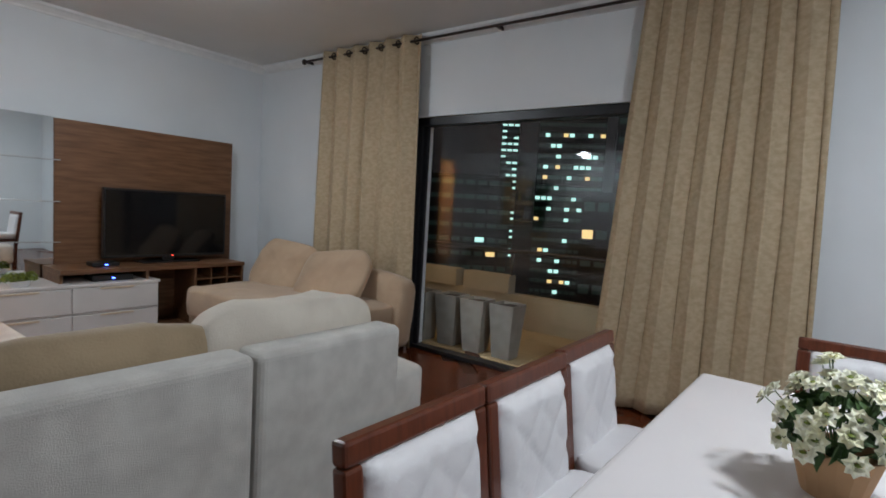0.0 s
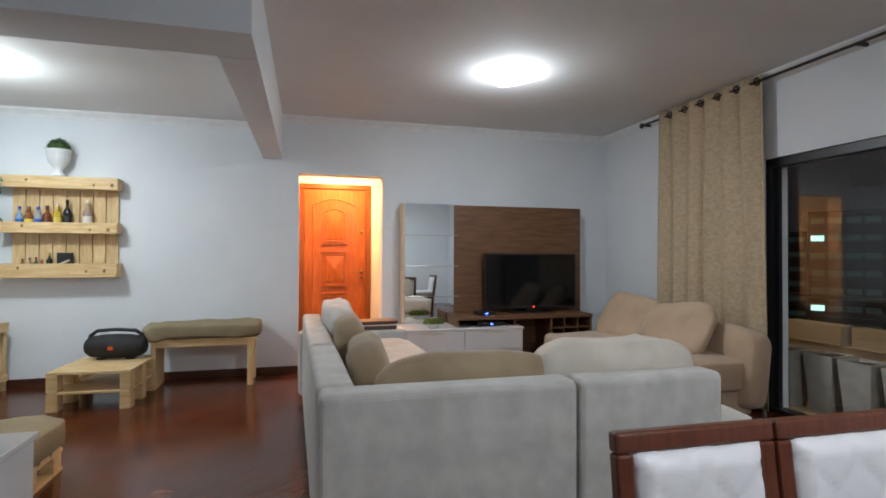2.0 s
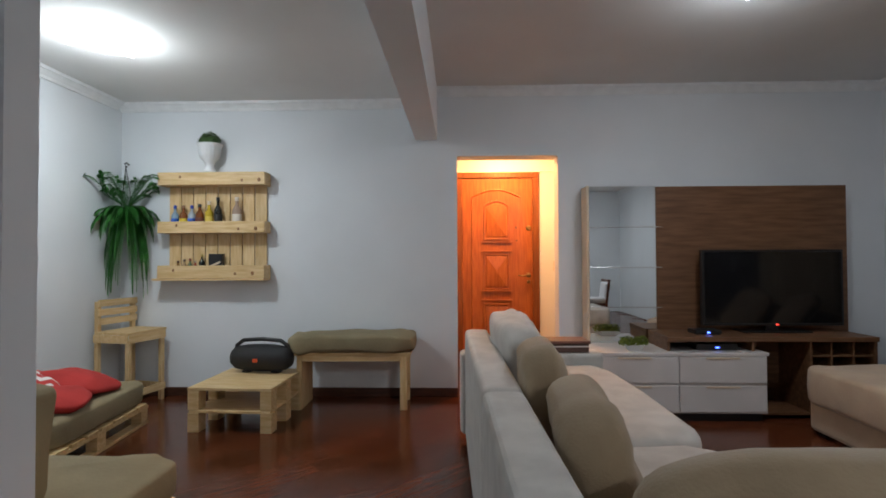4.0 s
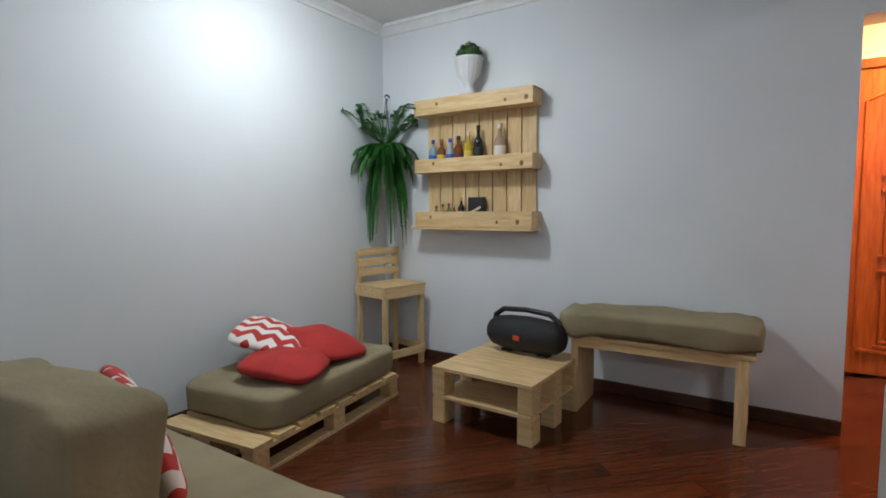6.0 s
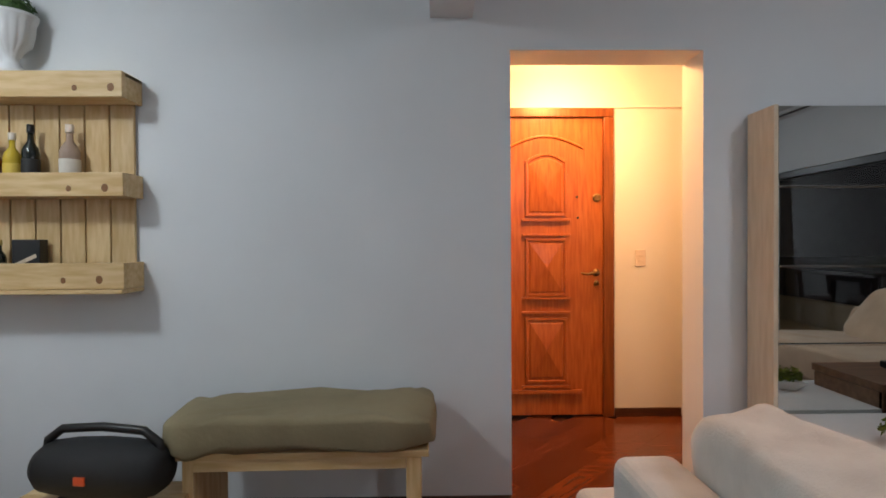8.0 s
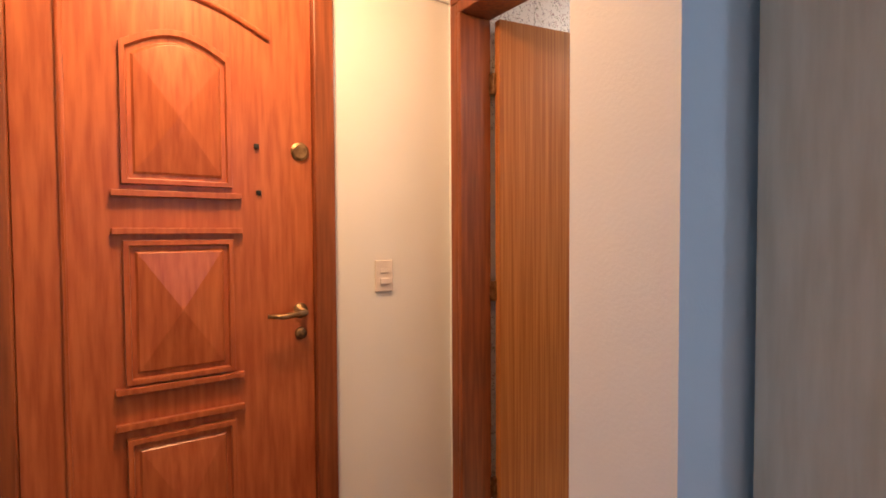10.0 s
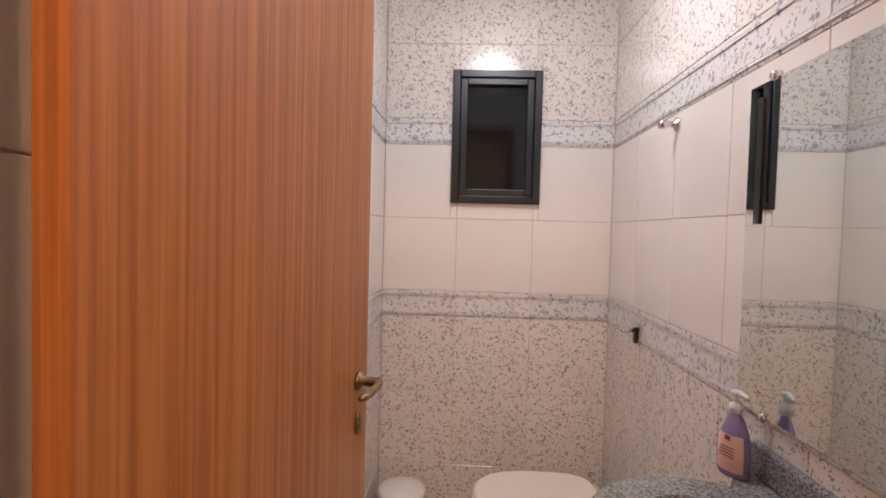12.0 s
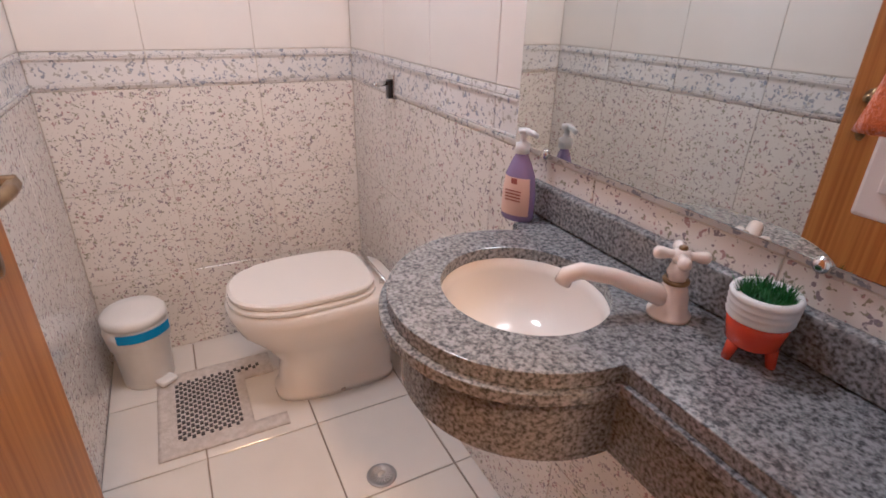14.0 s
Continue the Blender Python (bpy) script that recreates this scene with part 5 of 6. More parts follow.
def lay_tiles(parent, start, along, yaw, length, first, hole=None):
    """Tiles along a wall; hole: the stretch and heights left open."""
    cuts = [0.0]
    p = first
    while p < length - 0.01:
        cuts.append(p)
        p += 0.319
    cuts.append(length)
    for z0, z1, k in ROWS:
        for a, b in zip(cuts, cuts[1:]):
            spans = [(a, b, z0, z1)]
            if hole and b > hole[0] and a < hole[1] and z1 > hole[2] and z0 < hole[3]:
                spans = []
                if a < hole[0]:
                    spans.append((a, hole[0], z0, z1))
                if b > hole[1]:
                    spans.append((hole[1], b, z0, z1))
                a2, b2 = max(a, hole[0]), min(b, hole[1])
                if z0 < hole[2]:
                    spans.append((a2, b2, z0, hole[2]))
                if z1 > hole[3]:
                    spans.append((a2, b2, hole[3], z1))
            for s0, s1, q0, q1 in spans:
                if s1 - s0 < 0.008 or q1 - q0 < 0.008:
                    continue
                o = new("tile", tile_mesh(s1 - s0, q1 - q0, k if q1 - q0 > 0.1 or k != "b" else "p"))
                o.parent = parent
                o.matrix_basis = Matrix.Translation(Vector(start) + Vector(along) * s0 + Vector((0, 0, q0))) @ pose(0, 0, 0, 0, 0, yaw)


lay_tiles(bw[0], (X1 + 0.003, Y1, 0), (0, -1, 0), -90, Y1 - Y0, 0.309, (Y1 - 6.404, Y1 - 6.034, 1.44, 1.99))
lay_tiles(bw[1], (X1, Y0 - 0.003, 0), (-1, 0, 0), 180, X1 - X0 - 0.001, 0.319)
lay_tiles(bw[2], (X0 + 0.02, Y1 + 0.003, 0), (1, 0, 0), 0, X1 - X0 - 0.02, 0.245)

bt = {}
gx = [1.925] + [2.64 + BX + 0.325 * k for k in range(-2, 3)] + [X1]
gy = [Y0 + 0.055, 6.10, 6.42, Y1]
for a, b in zip(gx, gx[1:]):
    for c, d in zip(gy, gy[1:]):
        w, h = b - a - 0.004, d - c - 0.004
        key = (round(w, 3), round(h, 3))
        if key not in bt:
            o = boxes("tile", [(-w / 2, w / 2, -h / 2, h / 2, 0, 0.009)], FLOORTILE, bfl, 0.0015)
            bt[key] = o.data
            o.location = ((a + b) / 2, (c + d) / 2, 0.003)
        else:
            o = new("tile", bt[key])
            o.parent = bfl
            o.location = ((a + b) / 2, (c + d) / 2, 0.003)
            m = o.modifiers.new("edge", "BEVEL")
            m.width = 0.0015
    o = boxes("border_tile", [(a + 0.002, b - 0.002, Y0, Y0 + 0.052, 0.003, 0.012)], FLOORTILE, bfl, 0.0015)


def bath_window():
    w = root("window_2", "small black aluminium bathroom window, closed", "window", (X1, 6.219, 1.44))
    w["kind"] = "structure"
    a, b, h = -0.184, 0.184, 0.549
    boxes("frame", [(-0.022, 0.05, a, a + 0.03, 0, h), (-0.022, 0.05, b - 0.03, b, 0, h), (-0.022, 0.05, a + 0.03, b - 0.03, 0, 0.03), (-0.022, 0.05, a + 0.03, b - 0.03, h - 0.03, h)], ALU, w, 0.003)
    boxes("sash", [(-0.010, 0.03, a + 0.031, a + 0.06, 0.031, h - 0.031), (-0.010, 0.03, b - 0.06, b - 0.031, 0.031, h - 0.031), (-0.010, 0.03, a + 0.061, b - 0.061, 0.031, 0.058), (-0.010, 0.03, a + 0.061, b - 0.061, h - 0.058, h - 0.031)], ALU, w, 0.003)
    boxes("pane", [(0.012, 0.016, a + 0.06, b - 0.06, 0.057, h - 0.057)], SCREEN, w)


bath_window()


def bath_mirror():
    m = root("bathroom_mirror", "large frameless wall mirror above the sink", "mirror", (2.25 + BX, Y0, 1.0))
    boxes("glass", [(-0.50, 0.282, 0.006, 0.012, -0.030, 0.635)], MIRROR, m, 0.0015)
    boxes("light_strip", [(0.225, 0.245, 0.0125, 0.016, 0.35, 0.605)], BLACK, m)
    for x, z in ((0.185, -0.032), (0.20, 0.64), (-0.3, -0.032)):
        bm = bmesh.new()
        lathe(bm, [(0.001, 0), (0.010, 0), (0.010, 0.014), (0.007, 0.018), (0.001, 0.018)], 14)
        bmesh.ops.transform(bm, matrix=pose(x, 0, z, -90), verts=bm.verts)
        finish("clip", bm, CHROME, m, smooth=True)


bath_mirror()
SZ = 0.85


def sink_counter():
    s = root("sink_counter", "grey granite sink counter with a round bowl front", "sink", (2.22 + BX, Y0, 0))
    cx, cy, R = 0.0, 0.195, 0.20
    fy = 0.20          # straight front edge
    x_l, x_r = -0.47, 0.20
    out = []
    n = 40
    a0 = math.atan2(fy - cy, -math.sqrt(R * R - (fy - cy) ** 2))
    for i in range(n + 1):
        a = a0 + (-0.55 - a0) * i / n
        out.append((cx + R * math.cos(a), cy + R * math.sin(a)))
    out += [(0.235, 0.05), (0.26, 0.001), (x_l, 0.001), (x_l, fy)]
    m = 48
    hole = [(cx + 0.128 * math.cos(2 * math.pi * k / m), cy + 0.003 + 0.118 * math.sin(2 * math.pi * k / m)) for k in range(m)]

    def slab(name, z0, z1, grow):
        bm = bmesh.new()
        o2 = [((x - cx) * (1 + grow) + cx if x > -0.22 else x, y * (1 + grow) if y > 0.01 else y) for x, y in out]
        for z in (z0, z1):
            ov = [bm.verts.new((x, y, z)) for x, y in o2]
            hv = [bm.verts.new((x, y, z)) for x, y in hole]
            es = [bm.edges.new((v[i], v[(i + 1) % len(v)])) for v in (ov, hv) for i in range(len(v))]
            bmesh.ops.triangle_fill(bm, use_beauty=True, edges=es, use_dissolve=False)
            if z == z0:
                a, b = ov, hv
        for lo, hi in ((a, ov), (b, hv)):
            for i in range(len(lo)):
                bm.faces.new((lo[i], lo[(i + 1) % len(lo)], hi[(i + 1) % len(lo)], hi[i]))
        return finish(name, bm, GRANITE, s, 0.0015, seg=2)
    slab("counter_top", SZ - 0.022, SZ, 0.0)
    slab("counter_edge", SZ - 0.040, SZ - 0.0225, 0.03)
    # skirt
    bm = bmesh.new()
    path = [(x * 0.96, y * 0.95) for x, y in out[:n + 1]]
    path = [(x_l, fy * 0.93)] + path
    inner = [(x * 0.90, y * 0.90) for x, y in path]
    for z in (SZ - 0.145, SZ - 0.041):
        pv, iv = [bm.verts.new((x, y, z)) for x, y in path], [bm.verts.new((x, y, z)) for x, y in inner]
        if z < SZ - 0.1:
            p0, i0 = pv, iv
    for i in range(len(path) - 1):
        bm.faces.new((p0[i], p0[i + 1], pv[i + 1], pv[i]))
        bm.faces.new((i0[i + 1], i0[i], iv[i], iv[i + 1]))
        bm.faces.new((p0[i + 1], p0[i], i0[i], i0[i + 1]))
    bm.faces.new((p0[0], pv[0], iv[0], i0[0]))
    bm.faces.new((p0[-1], i0[-1], iv[-1], pv[-1]))
    finish("skirt", bm, GRANITE, s)
    boxes("backsplash", [(x_l, 0.245, 0.001, 0.020, SZ + 0.001, SZ + 0.065)], GRANITE, s, 0.006, 3)
    bm = bmesh.new()
    rings = []
    for k in range(9):
        t = k / 8
        r = math.cos(t * math.pi / 2) ** 0.6
        rings.append([bm.verts.new((cx + 0.131 * max(r, 0.1) * math.cos(2 * math.pi * i / 40), cy + 0.003 + 0.121 * max(r, 0.1) * math.sin(2 * math.pi * i / 40), SZ - 0.020 - 0.105 * math.sin(t * math.pi / 2))) for i in range(40)])
    for a, b in zip(rings, rings[1:]):
        for i in range(40):
            bm.faces.new((a[i], a[(i + 1) % 40], b[(i + 1) % 40], b[i]))
    o = finish("basin", bm, CERAMIC, s, smooth=True)
    o.modifiers.new("thick", "SOLIDIFY").thickness = 0.006
    bm = bmesh.new()
    lathe(bm, [(0.001, 0), (0.014, 0), (0.013, 0.004), (0.001, 0.003)], 16, at=(cx, cy, SZ - 0.127))
    finish("plug", bm, CHROME, s, smooth=True)
    bm = bmesh.new()
    tube(bm, [(cx, cy - 0.01, SZ - 0.14), (cx, cy + 0.02, SZ - 0.20)], 0.019, 16)
    tube(bm, [(cx, cy - 0.01, SZ - 0.175), (cx, cy - 0.01, SZ - 0.27)], 0.024, 16)
    tube(bm, [(cx, cy - 0.01, SZ - 0.255), (cx, cy - 0.04, SZ - 0.285), (cx, 0.001, SZ - 0.285)], 0.016, 12)
    finish("drain_pipe", bm, GREYPVC, s, smooth=True)


sink_counter()


def faucet():
    f = root("faucet", "cream enamelled basin tap with a cross handle", "faucet", (2.075 + BX, 5.80, SZ), 12)
    bm = bmesh.new()
    lathe(bm, [(0.028, 0), (0.028, 0.005), (0.022, 0.008), (0.020, 0.030), (0.016, 0.042), (0.011, 0.055), (0.014, 0.062), (0.010, 0.075), (0.001, 0.08)], 18)
    tube(bm, [(0, 0, 0.022), (0.02, 0.025, 0.035), (0.05, 0.065, 0.055), (0.075, 0.10, 0.064), (0.085, 0.113, 0.058), (0.088, 0.117, 0.046)], [0.016, 0.014, 0.0115, 0.011, 0.0115, 0.011], 12)
    finish("body", bm, FAUCET, f, smooth=True)
    bm = bmesh.new()
    lathe(bm, [(0.0215, 0.0), (0.0225, 0.001), (0.0225, 0.004), (0.0215, 0.005)], 18, at=(0, 0, 0.048), sx=0.75, sy=0.75)
    lathe(bm, [(0.001, 0), (0.006, 0), (0.005, 0.004), (0.001, 0.004)], 12, at=(0, 0, 0.094))
    finish("ring", bm, BRASS, f, smooth=True)
    bm = bmesh.new()
    lathe(bm, [(0.010, 0.076), (0.012, 0.085), (0.009, 0.094), (0.001, 0.095)], 14)
    for k in range(4):
        a = radians(35 + 90 * k)
        c, sn = math.cos(a), math.sin(a)
        tube(bm, [(0, 0, 0.086), (0.014 * c, 0.014 * sn, 0.086), (0.024 * c, 0.024 * sn, 0.086), (0.030 * c, 0.030 * sn, 0.086), (0.034 * c, 0.034 * sn, 0.086)], [0.006, 0.006, 0.0085, 0.0085, 0.004], 10)
    finish("cross_handle", bm, FAUCET, f, smooth=True)


faucet()


def small_pot():
    p = root("small_plant_pot", "orange-red footed pot with a white ringed rim and green grass", "plant", (1.970 + BX, 5.79, SZ))
    p.scale = (0.88, 0.88, 0.88)
    bm = bmesh.new()
    lathe(bm, [(0.024, 0.020), (0.033, 0.028), (0.036, 0.050), (0.0375, 0.062)], 24)
    for k in range(3):
        a = radians(70 + 120 * k)
        tube(bm, [(0.024 * math.cos(a), 0.024 * math.sin(a), 0.03), (0.030 * math.cos(a), 0.030 * math.sin(a), 0.0)], [0.009, 0.006], 8)
    finish("bowl", bm, POTRED, p, smooth=True)
    bm = bmesh.new()
    prof = [(0.0376, 0.0621)]
    for k in range(4):
        z = 0.063 + k * 0.009
        prof += [(0.0395 + k * 0.0006, z), (0.0405 + k * 0.0006, z + 0.004), (0.039 + k * 0.0006, z + 0.008)]
    prof += [(0.035, 0.099), (0.033, 0.085)]
    lathe(bm, prof, 24)
    finish("rim", bm, POTWHITE, p, smooth=True)
    bm = bmesh.new()
    rnd = random.Random(4)
    lathe(bm, [(0.001, 0.084), (0.0325, 0.085), (0.02, 0.094), (0.001, 0.098)], 14)
    for _ in range(420):
        r, a = 0.031 * math.sqrt(rnd.random()), rnd.uniform(0, 6.28)
        b = Vector((r * math.cos(a), r * math.sin(a), 0.088))
        t = b + Vector((rnd.gauss(0, 0.008), rnd.gauss(0, 0.008), rnd.uniform(0.012, 0.026)))
        sd = Vector((math.cos(a * 3), math.sin(a * 3), 0)) * 0.0016
        bm.faces.new([bm.verts.new(v) for v in (b - sd, b + sd, t)])
    tagged(finish("grass", bm, LEAF, p), kind="stuff")


small_pot()


def soap():
    s = root("soap_bottle", "lilac liquid soap bottle with a white pump and peach label", "soap bottle", (2.44 + BX, 5.79, SZ), 25)
    bm = bmesh.new()
    lathe(bm, [(0.030, 0), (0.033, 0.006), (0.033, 0.05), (0.029, 0.085), (0.018, 0.112), (0.012, 0.122), (0.012, 0.130), (0.001, 0.131)], 24, 1.0, 0.62)
    finish("bottle", bm, SOAP, s, smooth=True)
    bm = bmesh.new()
    lathe(bm, [(0.0335, 0.012), (0.0338, 0.014), (0.0338, 0.05), (0.030, 0.082), (0.0295, 0.083)], 24, 0.98, 0.645)
    bmesh.ops.delete(bm, geom=[v for v in bm.verts if v.co.y < 0.008], context="VERTS")
    finish("label", bm, PEACH, s, smooth=True)
    boxes("label_mark", [(-0.006, 0.006, 0.0205, 0.0212, 0.072, 0.082)] + [(-0.016, 0.016, 0.0217, 0.0222, z, z + 0.0022) for z in (0.040, 0.046, 0.052, 0.058)], mat("brown_print", (0.30, 0.08, 0.06), 0.6), s)
    bm = bmesh.new()
    lathe(bm, [(0.013, 0.125), (0.013, 0.142), (0.006, 0.145), (0.005, 0.158), (0.010, 0.160), (0.010, 0.168), (0.001, 0.169)], 16)
    tube(bm, [(0, 0, 0.164), (-0.02, 0.005, 0.164), (-0.03, 0.008, 0.160)], 0.005, 8)
    finish("pump", bm, POTWHITE, s, smooth=True)


soap()


def toilet():
    t = root("toilet", "cream ceramic toilet with a closed lid", "toilet", (3.17 + BX, Y0 + 0.002, 0.012))
    bm = bmesh.new()
    # front of the bowl lies towards +y
    rings = []
    n = 40
    for z, yb, yf, w, e in ((0.0, 0.05, 0.455, 0.098, 0.6), (0.02, 0.05, 0.455, 0.098, 0.6), (0.03, 0.055, 0.44, 0.085, 0.65), (0.14, 0.055, 0.43, 0.082, 0.7), (0.20, 0.05, 0.47, 0.105, 0.75),
                            (0.27, 0.04, 0.535, 0.150, 0.85), (0.33, 0.03, 0.56, 0.168, 0.85), (0.365, 0.03, 0.565, 0.170, 0.85), (0.373, 0.04, 0.555, 0.162, 0.85)):
        ring = []
        for i in range(n):
            a = 2 * math.pi * i / n
            c, s_ = math.cos(a), math.sin(a)
            back = s_ < 0
            ee = 0.45 if back else e
            x = w * math.copysign(abs(c) ** ee, c)
            y = (yb + yf) / 2 + (yf - yb) / 2 * math.copysign(abs(s_) ** (0.45 if back else 0.95), s_)
            ring.append(bm.verts.new((x, y, z)))
        rings.append(ring)
    for a, b in zip(rings, rings[1:]):
        for i in range(n):
            bm.faces.new((a[i], a[(i + 1) % n], b[(i + 1) % n], b[i]))
    bm.faces.new(rings[0])
    bm.faces.new(rings[-1])
    finish("bowl", bm, CERAMIC, t, smooth=True)

    def plate(name, z0, z1, k, material):
        b2 = bmesh.new()
        rr = []
        for z, q in ((z0, k * 0.985), (z0 + 0.004, k), (z1 - 0.006, k), (z1, k * 0.96)):
            ring = []
            for i in range(n):
                a = 2 * math.pi * i / n
                c, s_ = math.cos(a), math.sin(a)
                x = 0.164 * q * math.copysign(abs(c) ** (0.55 if s_ < 0 else 0.8), c)
                y = 0.335 + (0.222 * q) * math.copysign(abs(s_) ** (0.5 if s_ < 0 else 0.95), s_)
                ring.append(b2.verts.new((x, y, z)))
            rr.append(ring)
        for a, b in zip(rr, rr[1:]):
            for i in range(n):
                b2.faces.new((a[i], a[(i + 1) % n], b[(i + 1) % n], b[i]))
        b2.faces.new(rr[0])
        b2.faces.new(rr[-1])
        finish(name, b2, material, t, smooth=False)
    plate("seat", 0.375, 0.393, 1.0, CERAMIC)
    plate("lid", 0.396, 0.416, 0.98, CERAMIC)
    bm = bmesh.new()
    tube(bm, [(-0.13, 0.095, 0.40), (0.13, 0.095, 0.40)], 0.006, 8)
    for x in (-0.07, 0.07):
        lathe(bm, [(0.001, 0), (0.009, 0), (0.008, 0.02), (0.001, 0.022)], 10, at=(x, 0.09, 0.372))
    finish("hinge", bm, CHROME, t, smooth=True)
    bm = bmesh.new()
    lathe(bm, [(0.001, 0), (0.009, 0), (0.007, 0.004), (0.001, 0.005)], 12)
    bmesh.ops.transform(bm, matrix=pose(-0.0965, 0.25, 0.011, 0, -90), verts=bm.verts)
    finish("floor_bolt", bm, CHROME, t, smooth=True)
    bm = bmesh.new()
    tube(bm, [(0, 0.005, 0.30), (0, 0.06, 0.30)], 0.022, 14)
    finish("flush_pipe", bm, GREYPVC, t, smooth=True)


toilet()


def bin_():
    b = root("pedal_bin", "small white plastic pedal bin lined with a bag", "bin", (3.44 + BX, 6.565, 0.012))
    bm = bmesh.new()
    lathe(bm, [(0.075, 0), (0.078, 0.006), (0.088, 0.225), (0.088, 0.235)], 28)
    finish("bucket", bm, BINPLASTIC, b, smooth=True)
    bm = bmesh.new()
    n = 40
    rr = []
    for z, r in ((0.165, 0.094), (0.20, 0.100), (0.225, 0.098), (0.238, 0.09)):
        rr.append([bm.verts.new(((r + 0.006 * noise.noise((i * 0.7, z * 30, 0))) * math.cos(2 * math.pi * i / n), (r + 0.006 * noise.noise((i * 0.7, z * 30, 0))) * math.sin(2 * math.pi * i / n), z + 0.012 * noise.noise((i * 0.4, 3, 0)) * (z < 0.2))) for i in range(n)])
    for a, c in zip(rr, rr[1:]):
        for i in range(n):
            bm.faces.new((a[i], a[(i + 1) % n], c[(i + 1) % n], c[i]))
    finish("bag", bm, BAG, b, smooth=True)
    bm = bmesh.new()
    lathe(bm, [(0.093, 0.239), (0.098, 0.243), (0.098, 0.262), (0.088, 0.275), (0.05, 0.281), (0.001, 0.282)], 32)
    finish("lid", bm, BINPLASTIC, b, smooth=True)
    bm = bmesh.new()
    ring = [[bm.verts.new((0.1065 * math.cos(a), 0.1065 * math.sin(a), z)) for a in [radians(150 + 8 * i) for i in range(13)]] for z in (0.205, 0.238)]
    for i in range(12):
        bm.faces.new((ring[0][i], ring[0][i + 1], ring[1][i + 1], ring[1][i]))
    finish("sticker", bm, BLUE, b, smooth=True)
    o = boxes("pedal", [(-0.115, -0.07, -0.03, 0.03, 0.012, 0.03)], BINPLASTIC, b, 0.008, 3)
    o.rotation_euler.z = radians(35)


bin_()


def bath_rug():
    r = root("bath_rug", "off-white cotton toilet rug with a grey checked weave", "rug", (3.20 + BX, 6.36, 0.013))
    bm = bmesh.new()
    nx, ny = 30, 30
    lx, ly = 0.40, 0.37

    def inside(x, y):
        return not (y < -0.09 and abs(x + 0.03) < 0.115)
    g = {}
    for i in range(nx + 1):
        for j in range(ny + 1):
            x, y = -lx / 2 + lx * i / nx, -ly / 2 + ly * j / ny
            g[i, j] = bm.verts.new((x + 0.004 * noise.noise((i, j, 1)), y + 0.004 * noise.noise((i, j, 2)), 0.006 + 0.002 * noise.noise((i * 0.9, j * 0.9, 0))))
    for i in range(nx):
        for j in range(ny):
            x, y = -lx / 2 + lx * (i + 0.5) / nx, -ly / 2 + ly * (j + 0.5) / ny
            if inside(x, y):
                bm.faces.new((g[i, j], g[i + 1, j], g[i + 1, j + 1], g[i, j + 1]))
    bmesh.ops.delete(bm, geom=[v for v in bm.verts if not v.link_faces], context="VERTS")
    o = finish("mat", bm, RUG, r, smooth=True)
    o.modifiers.new("thick", "SOLIDIFY").thickness = 0.006
    bm = bmesh.new()
    k = 0.0125
    for i in range(-12, 13):
        for j in range(-12, 13):
            x, y = i * k, j * k
            if (i + j) % 2 == 0 and abs(x) < 0.145 and -0.15 < y < 0.135 and not (y < -0.06 and abs(x + 0.03) < 0.145):
                add_box(bm, x - k * 0.46, x + k * 0.46, y - k * 0.40, y + k * 0.40, 0.006, 0.0105)
    tagged(finish("grey_weave", bm, RUGGREY, r), kind="stuff")


bath_rug()

dr = root("floor_drain", "round chrome floor drain grate", "drain", (2.689 + BX, 5.991, 0.0125))
bm = bmesh.new()
lathe(bm, [(0.001, 0), (0.040, 0), (0.042, 0.002), (0.040, 0.004), (0.032, 0.003), (0.031, 0.001), (0.001, 0.001)], 28)
finish("ring", bm, GREYPVC, dr, smooth=True)
bm = bmesh.new()
for k in range(20):
    add_box(bm, 0.013, 0.030, -0.0017, 0.0017, 0.001, 0.004, Matrix.Rotation(2 * math.pi * k / 20, 4, "Z"))
lathe(bm, [(0.012, 0.001), (0.012, 0.004), (0.001, 0.0045)], 16)
finish("grate", bm, CHROME, dr)

ho = root("paper_holder", "chrome and black toilet paper holder on the tiles", "paper holder", (3.20 + BX, Y0, 0.985))
boxes("plate", [(-0.022, 0.022, 0.001, 0.008, -0.045, 0.035)], CHROME, ho, 0.002)
boxes("clip", [(-0.010, 0.014, 0.0085, 0.018, -0.035, 0.02)], BLACK, ho, 0.003)
bm = bmesh.new()
tube(bm, [(0, 0.018, 0.012), (0.0, 0.05, 0.004), (0.0, 0.062, 0.008)], [0.008, 0.006, 0.004], 10)
finish("arm", bm, CHROME, ho, smooth=True)

hk = root("robe_hook", "small chrome robe hook on the tiles", "hook", (2.94 + BX, Y0, 1.645))
bm = bmesh.new()
lathe(bm, [(0.001, 0), (0.02, 0), (0.02, 0.006), (0.010, 0.010), (0.008, 0.030), (0.013, 0.034), (0.013, 0.052), (0.001, 0.054)], 16)
bmesh.ops.transform(bm, matrix=pose(0, 0.001, 0, -90), verts=bm.verts)
finish("peg", bm, CHROME, hk, smooth=True)

switch_plate("socket_plate", pose(1.905 + BX, Y0 + 0.0125, 1.09, 0, 0, 180), "white socket plate at the mirror's edge")


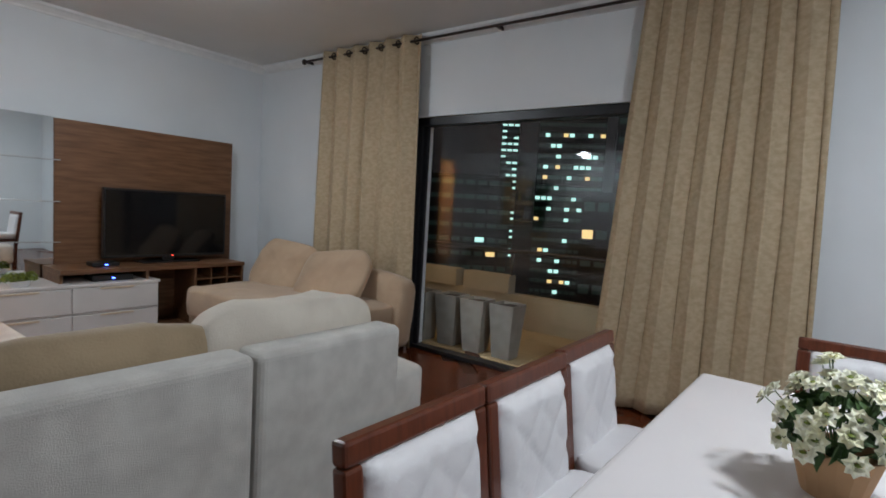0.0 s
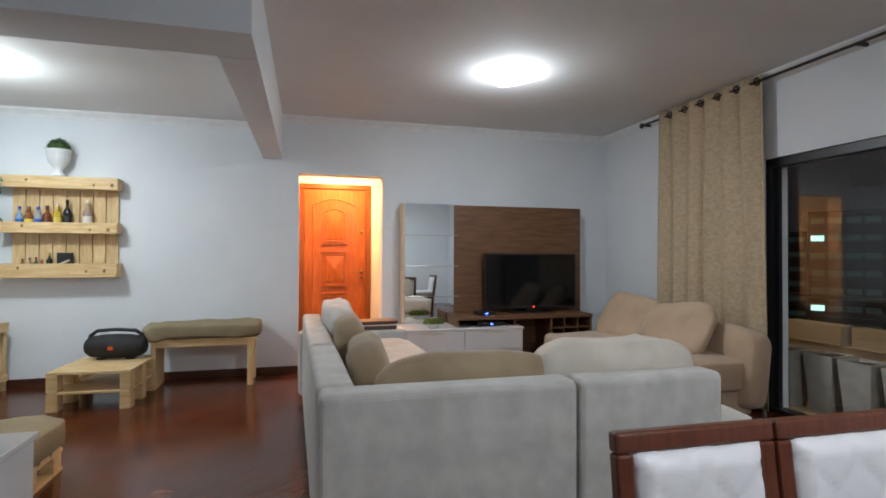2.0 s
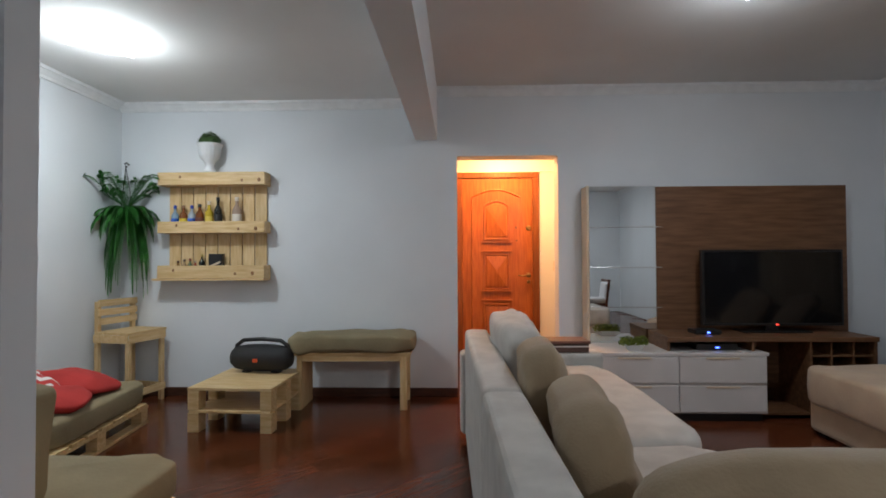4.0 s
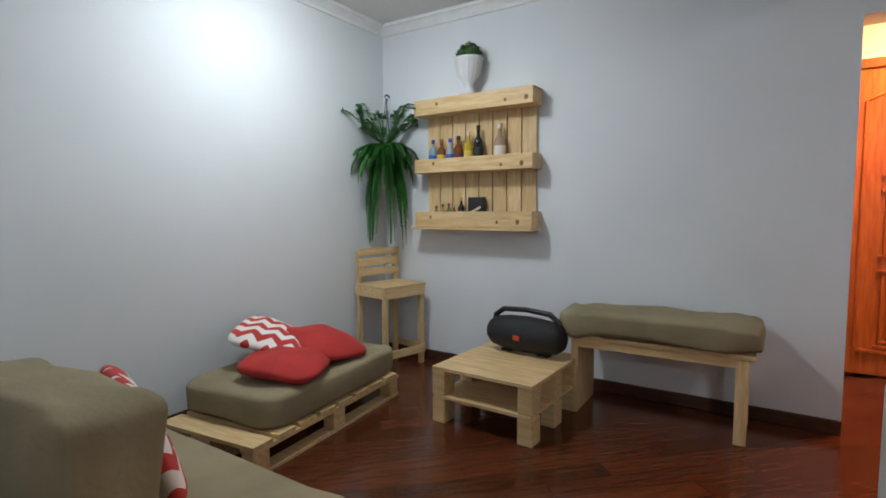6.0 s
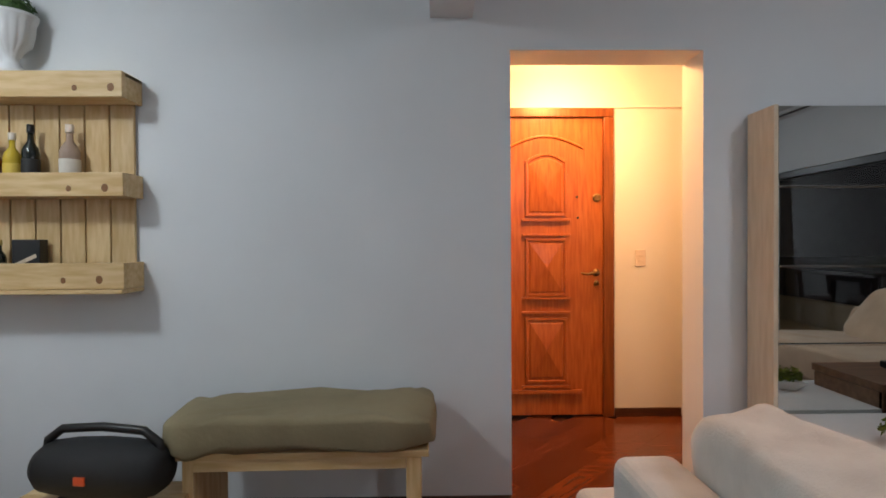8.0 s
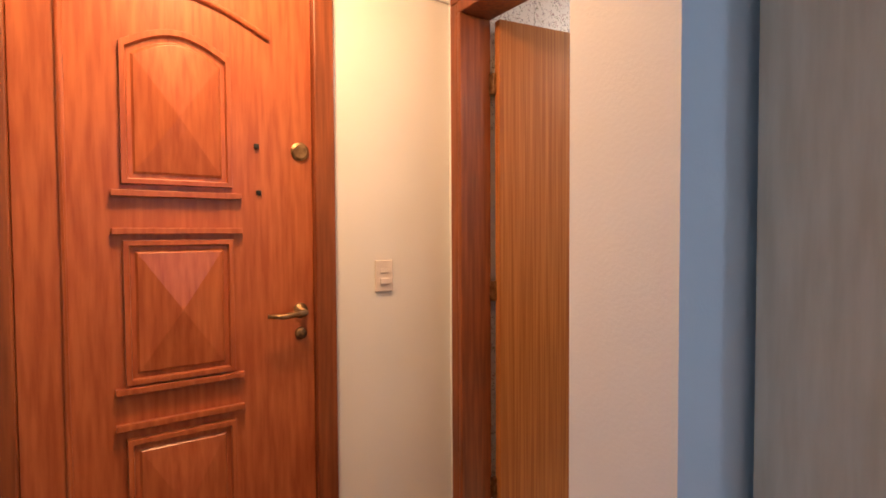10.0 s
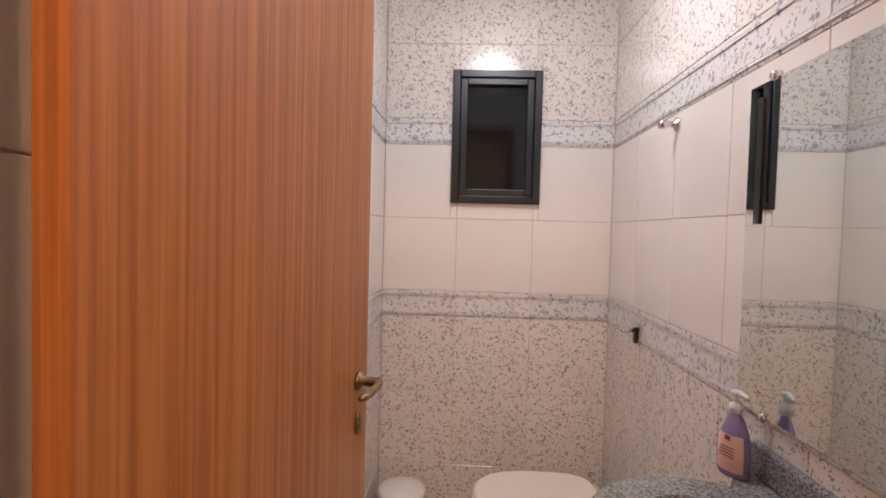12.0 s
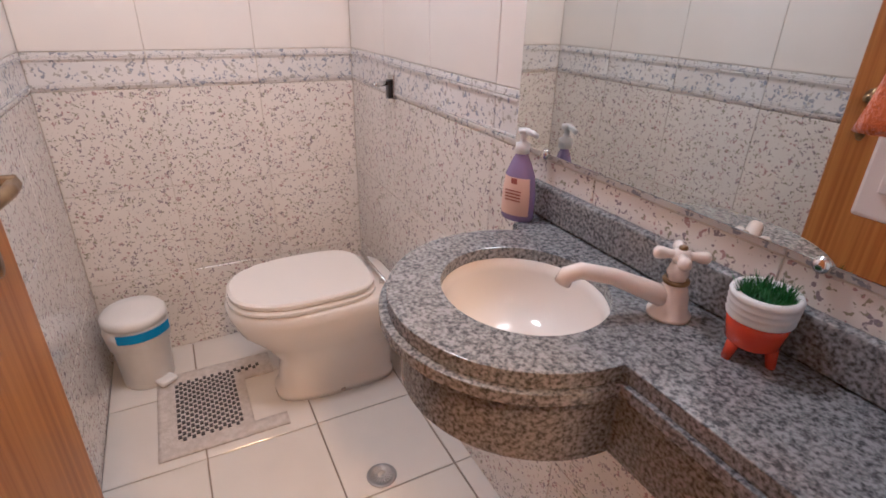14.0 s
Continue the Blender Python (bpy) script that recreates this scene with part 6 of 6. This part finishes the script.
def towel():
    t = root("hand_towel", "orange terry hand towel hanging from a chrome ring", "towel", (2.075, Y0, 1.33))
    bm = bmesh.new()
    nz, nu = 22, 20
    for side, off in ((0, 0.045), (1, 0.075)):
        g = []
        for j in range(nz + 1):
            v = j / nz
            row = []
            for i in range(nu + 1):
                u = i / nu - 0.5
                w = 0.07 + 0.10 * v ** 0.6
                row.append(bm.verts.new((u * w + 0.006 * math.sin(v * 5 + side), off + 0.012 * math.sin(u * 16 + side) * (1 - 0.4 * v), 0.02 - v * (0.19 + 0.04 * side))))
            g.append(row)
        for j in range(nz):
            for i in range(nu):
                bm.faces.new((g[j][i], g[j][i + 1], g[j + 1][i + 1], g[j + 1][i]))
        if side == 0:
            top = g[0]
        else:
            for i in range(nu):
                bm.faces.new((top[i], top[i + 1], g[0][i + 1], g[0][i]))
    o = finish("cloth", bm, TOWEL, t, smooth=True)
    o.modifiers.new("thick", "SOLIDIFY").thickness = 0.006
    bm = bmesh.new()
    tube(bm, [(-0.07, 0.06, 0.005), (0.07, 0.06, 0.005)], 0.005, 8)
    tube(bm, [(0.065, 0.012, 0.005), (0.065, 0.06, 0.005)], 0.005, 8)
    tube(bm, [(-0.065, 0.012, 0.005), (-0.065, 0.06, 0.005)], 0.005, 8)
    finish("bar", bm, CHROME, t, smooth=True)


towel()

# ---------- parquet boards, laid diagonally ----------
PW, PL = 0.115, 0.95
me_pl = None
par = bpy.data.objects["floor"]
bm_rest = bmesh.new()
count = 0
rest = 0
dv, sv = Vector((math.cos(radians(45)), math.sin(radians(45)), 0)), Vector((-math.sin(radians(45)), math.cos(radians(45)), 0))
for i in range(-60, 70):
    for j in range(-9, 12):
        c = sv * (i * PW) + dv * ((j + (i % 3) / 3.0) * PL) + Vector((0.8, 3.0, 0))
        if not (-2.75 < c.x < 4.15 and -2.2 < c.y < 6.9):
            continue
        near = -2.3 < c.x < 1.15 and 2.55 < c.y < 6.9
        if near and count < 290:
            if me_pl is None:
                o = boxes("plank", [(-PL / 2 + 0.0008, PL / 2 - 0.0008, -PW / 2 + 0.0007, PW / 2 - 0.0007, -0.020, 0)], PARQUET, par, 0.0012, 1)
                me_pl = o.data
            else:
                o = new("plank", me_pl)
                o.parent = par
            o.matrix_basis = Matrix.Translation(c) @ pose(0, 0, random.uniform(-0.0004, 0.0), 0, 0, 45)
            count += 1
        else:
            add_box(bm_rest, -PL / 2 + 0.0008, PL / 2 - 0.0008, -PW / 2 + 0.0007, PW / 2 - 0.0007, -0.020, 0, Matrix.Translation(c) @ pose(0, 0, 0, 0, 0, 45))
tagged(finish("planks", bm_rest, PARQUET, par), kind="stuff")
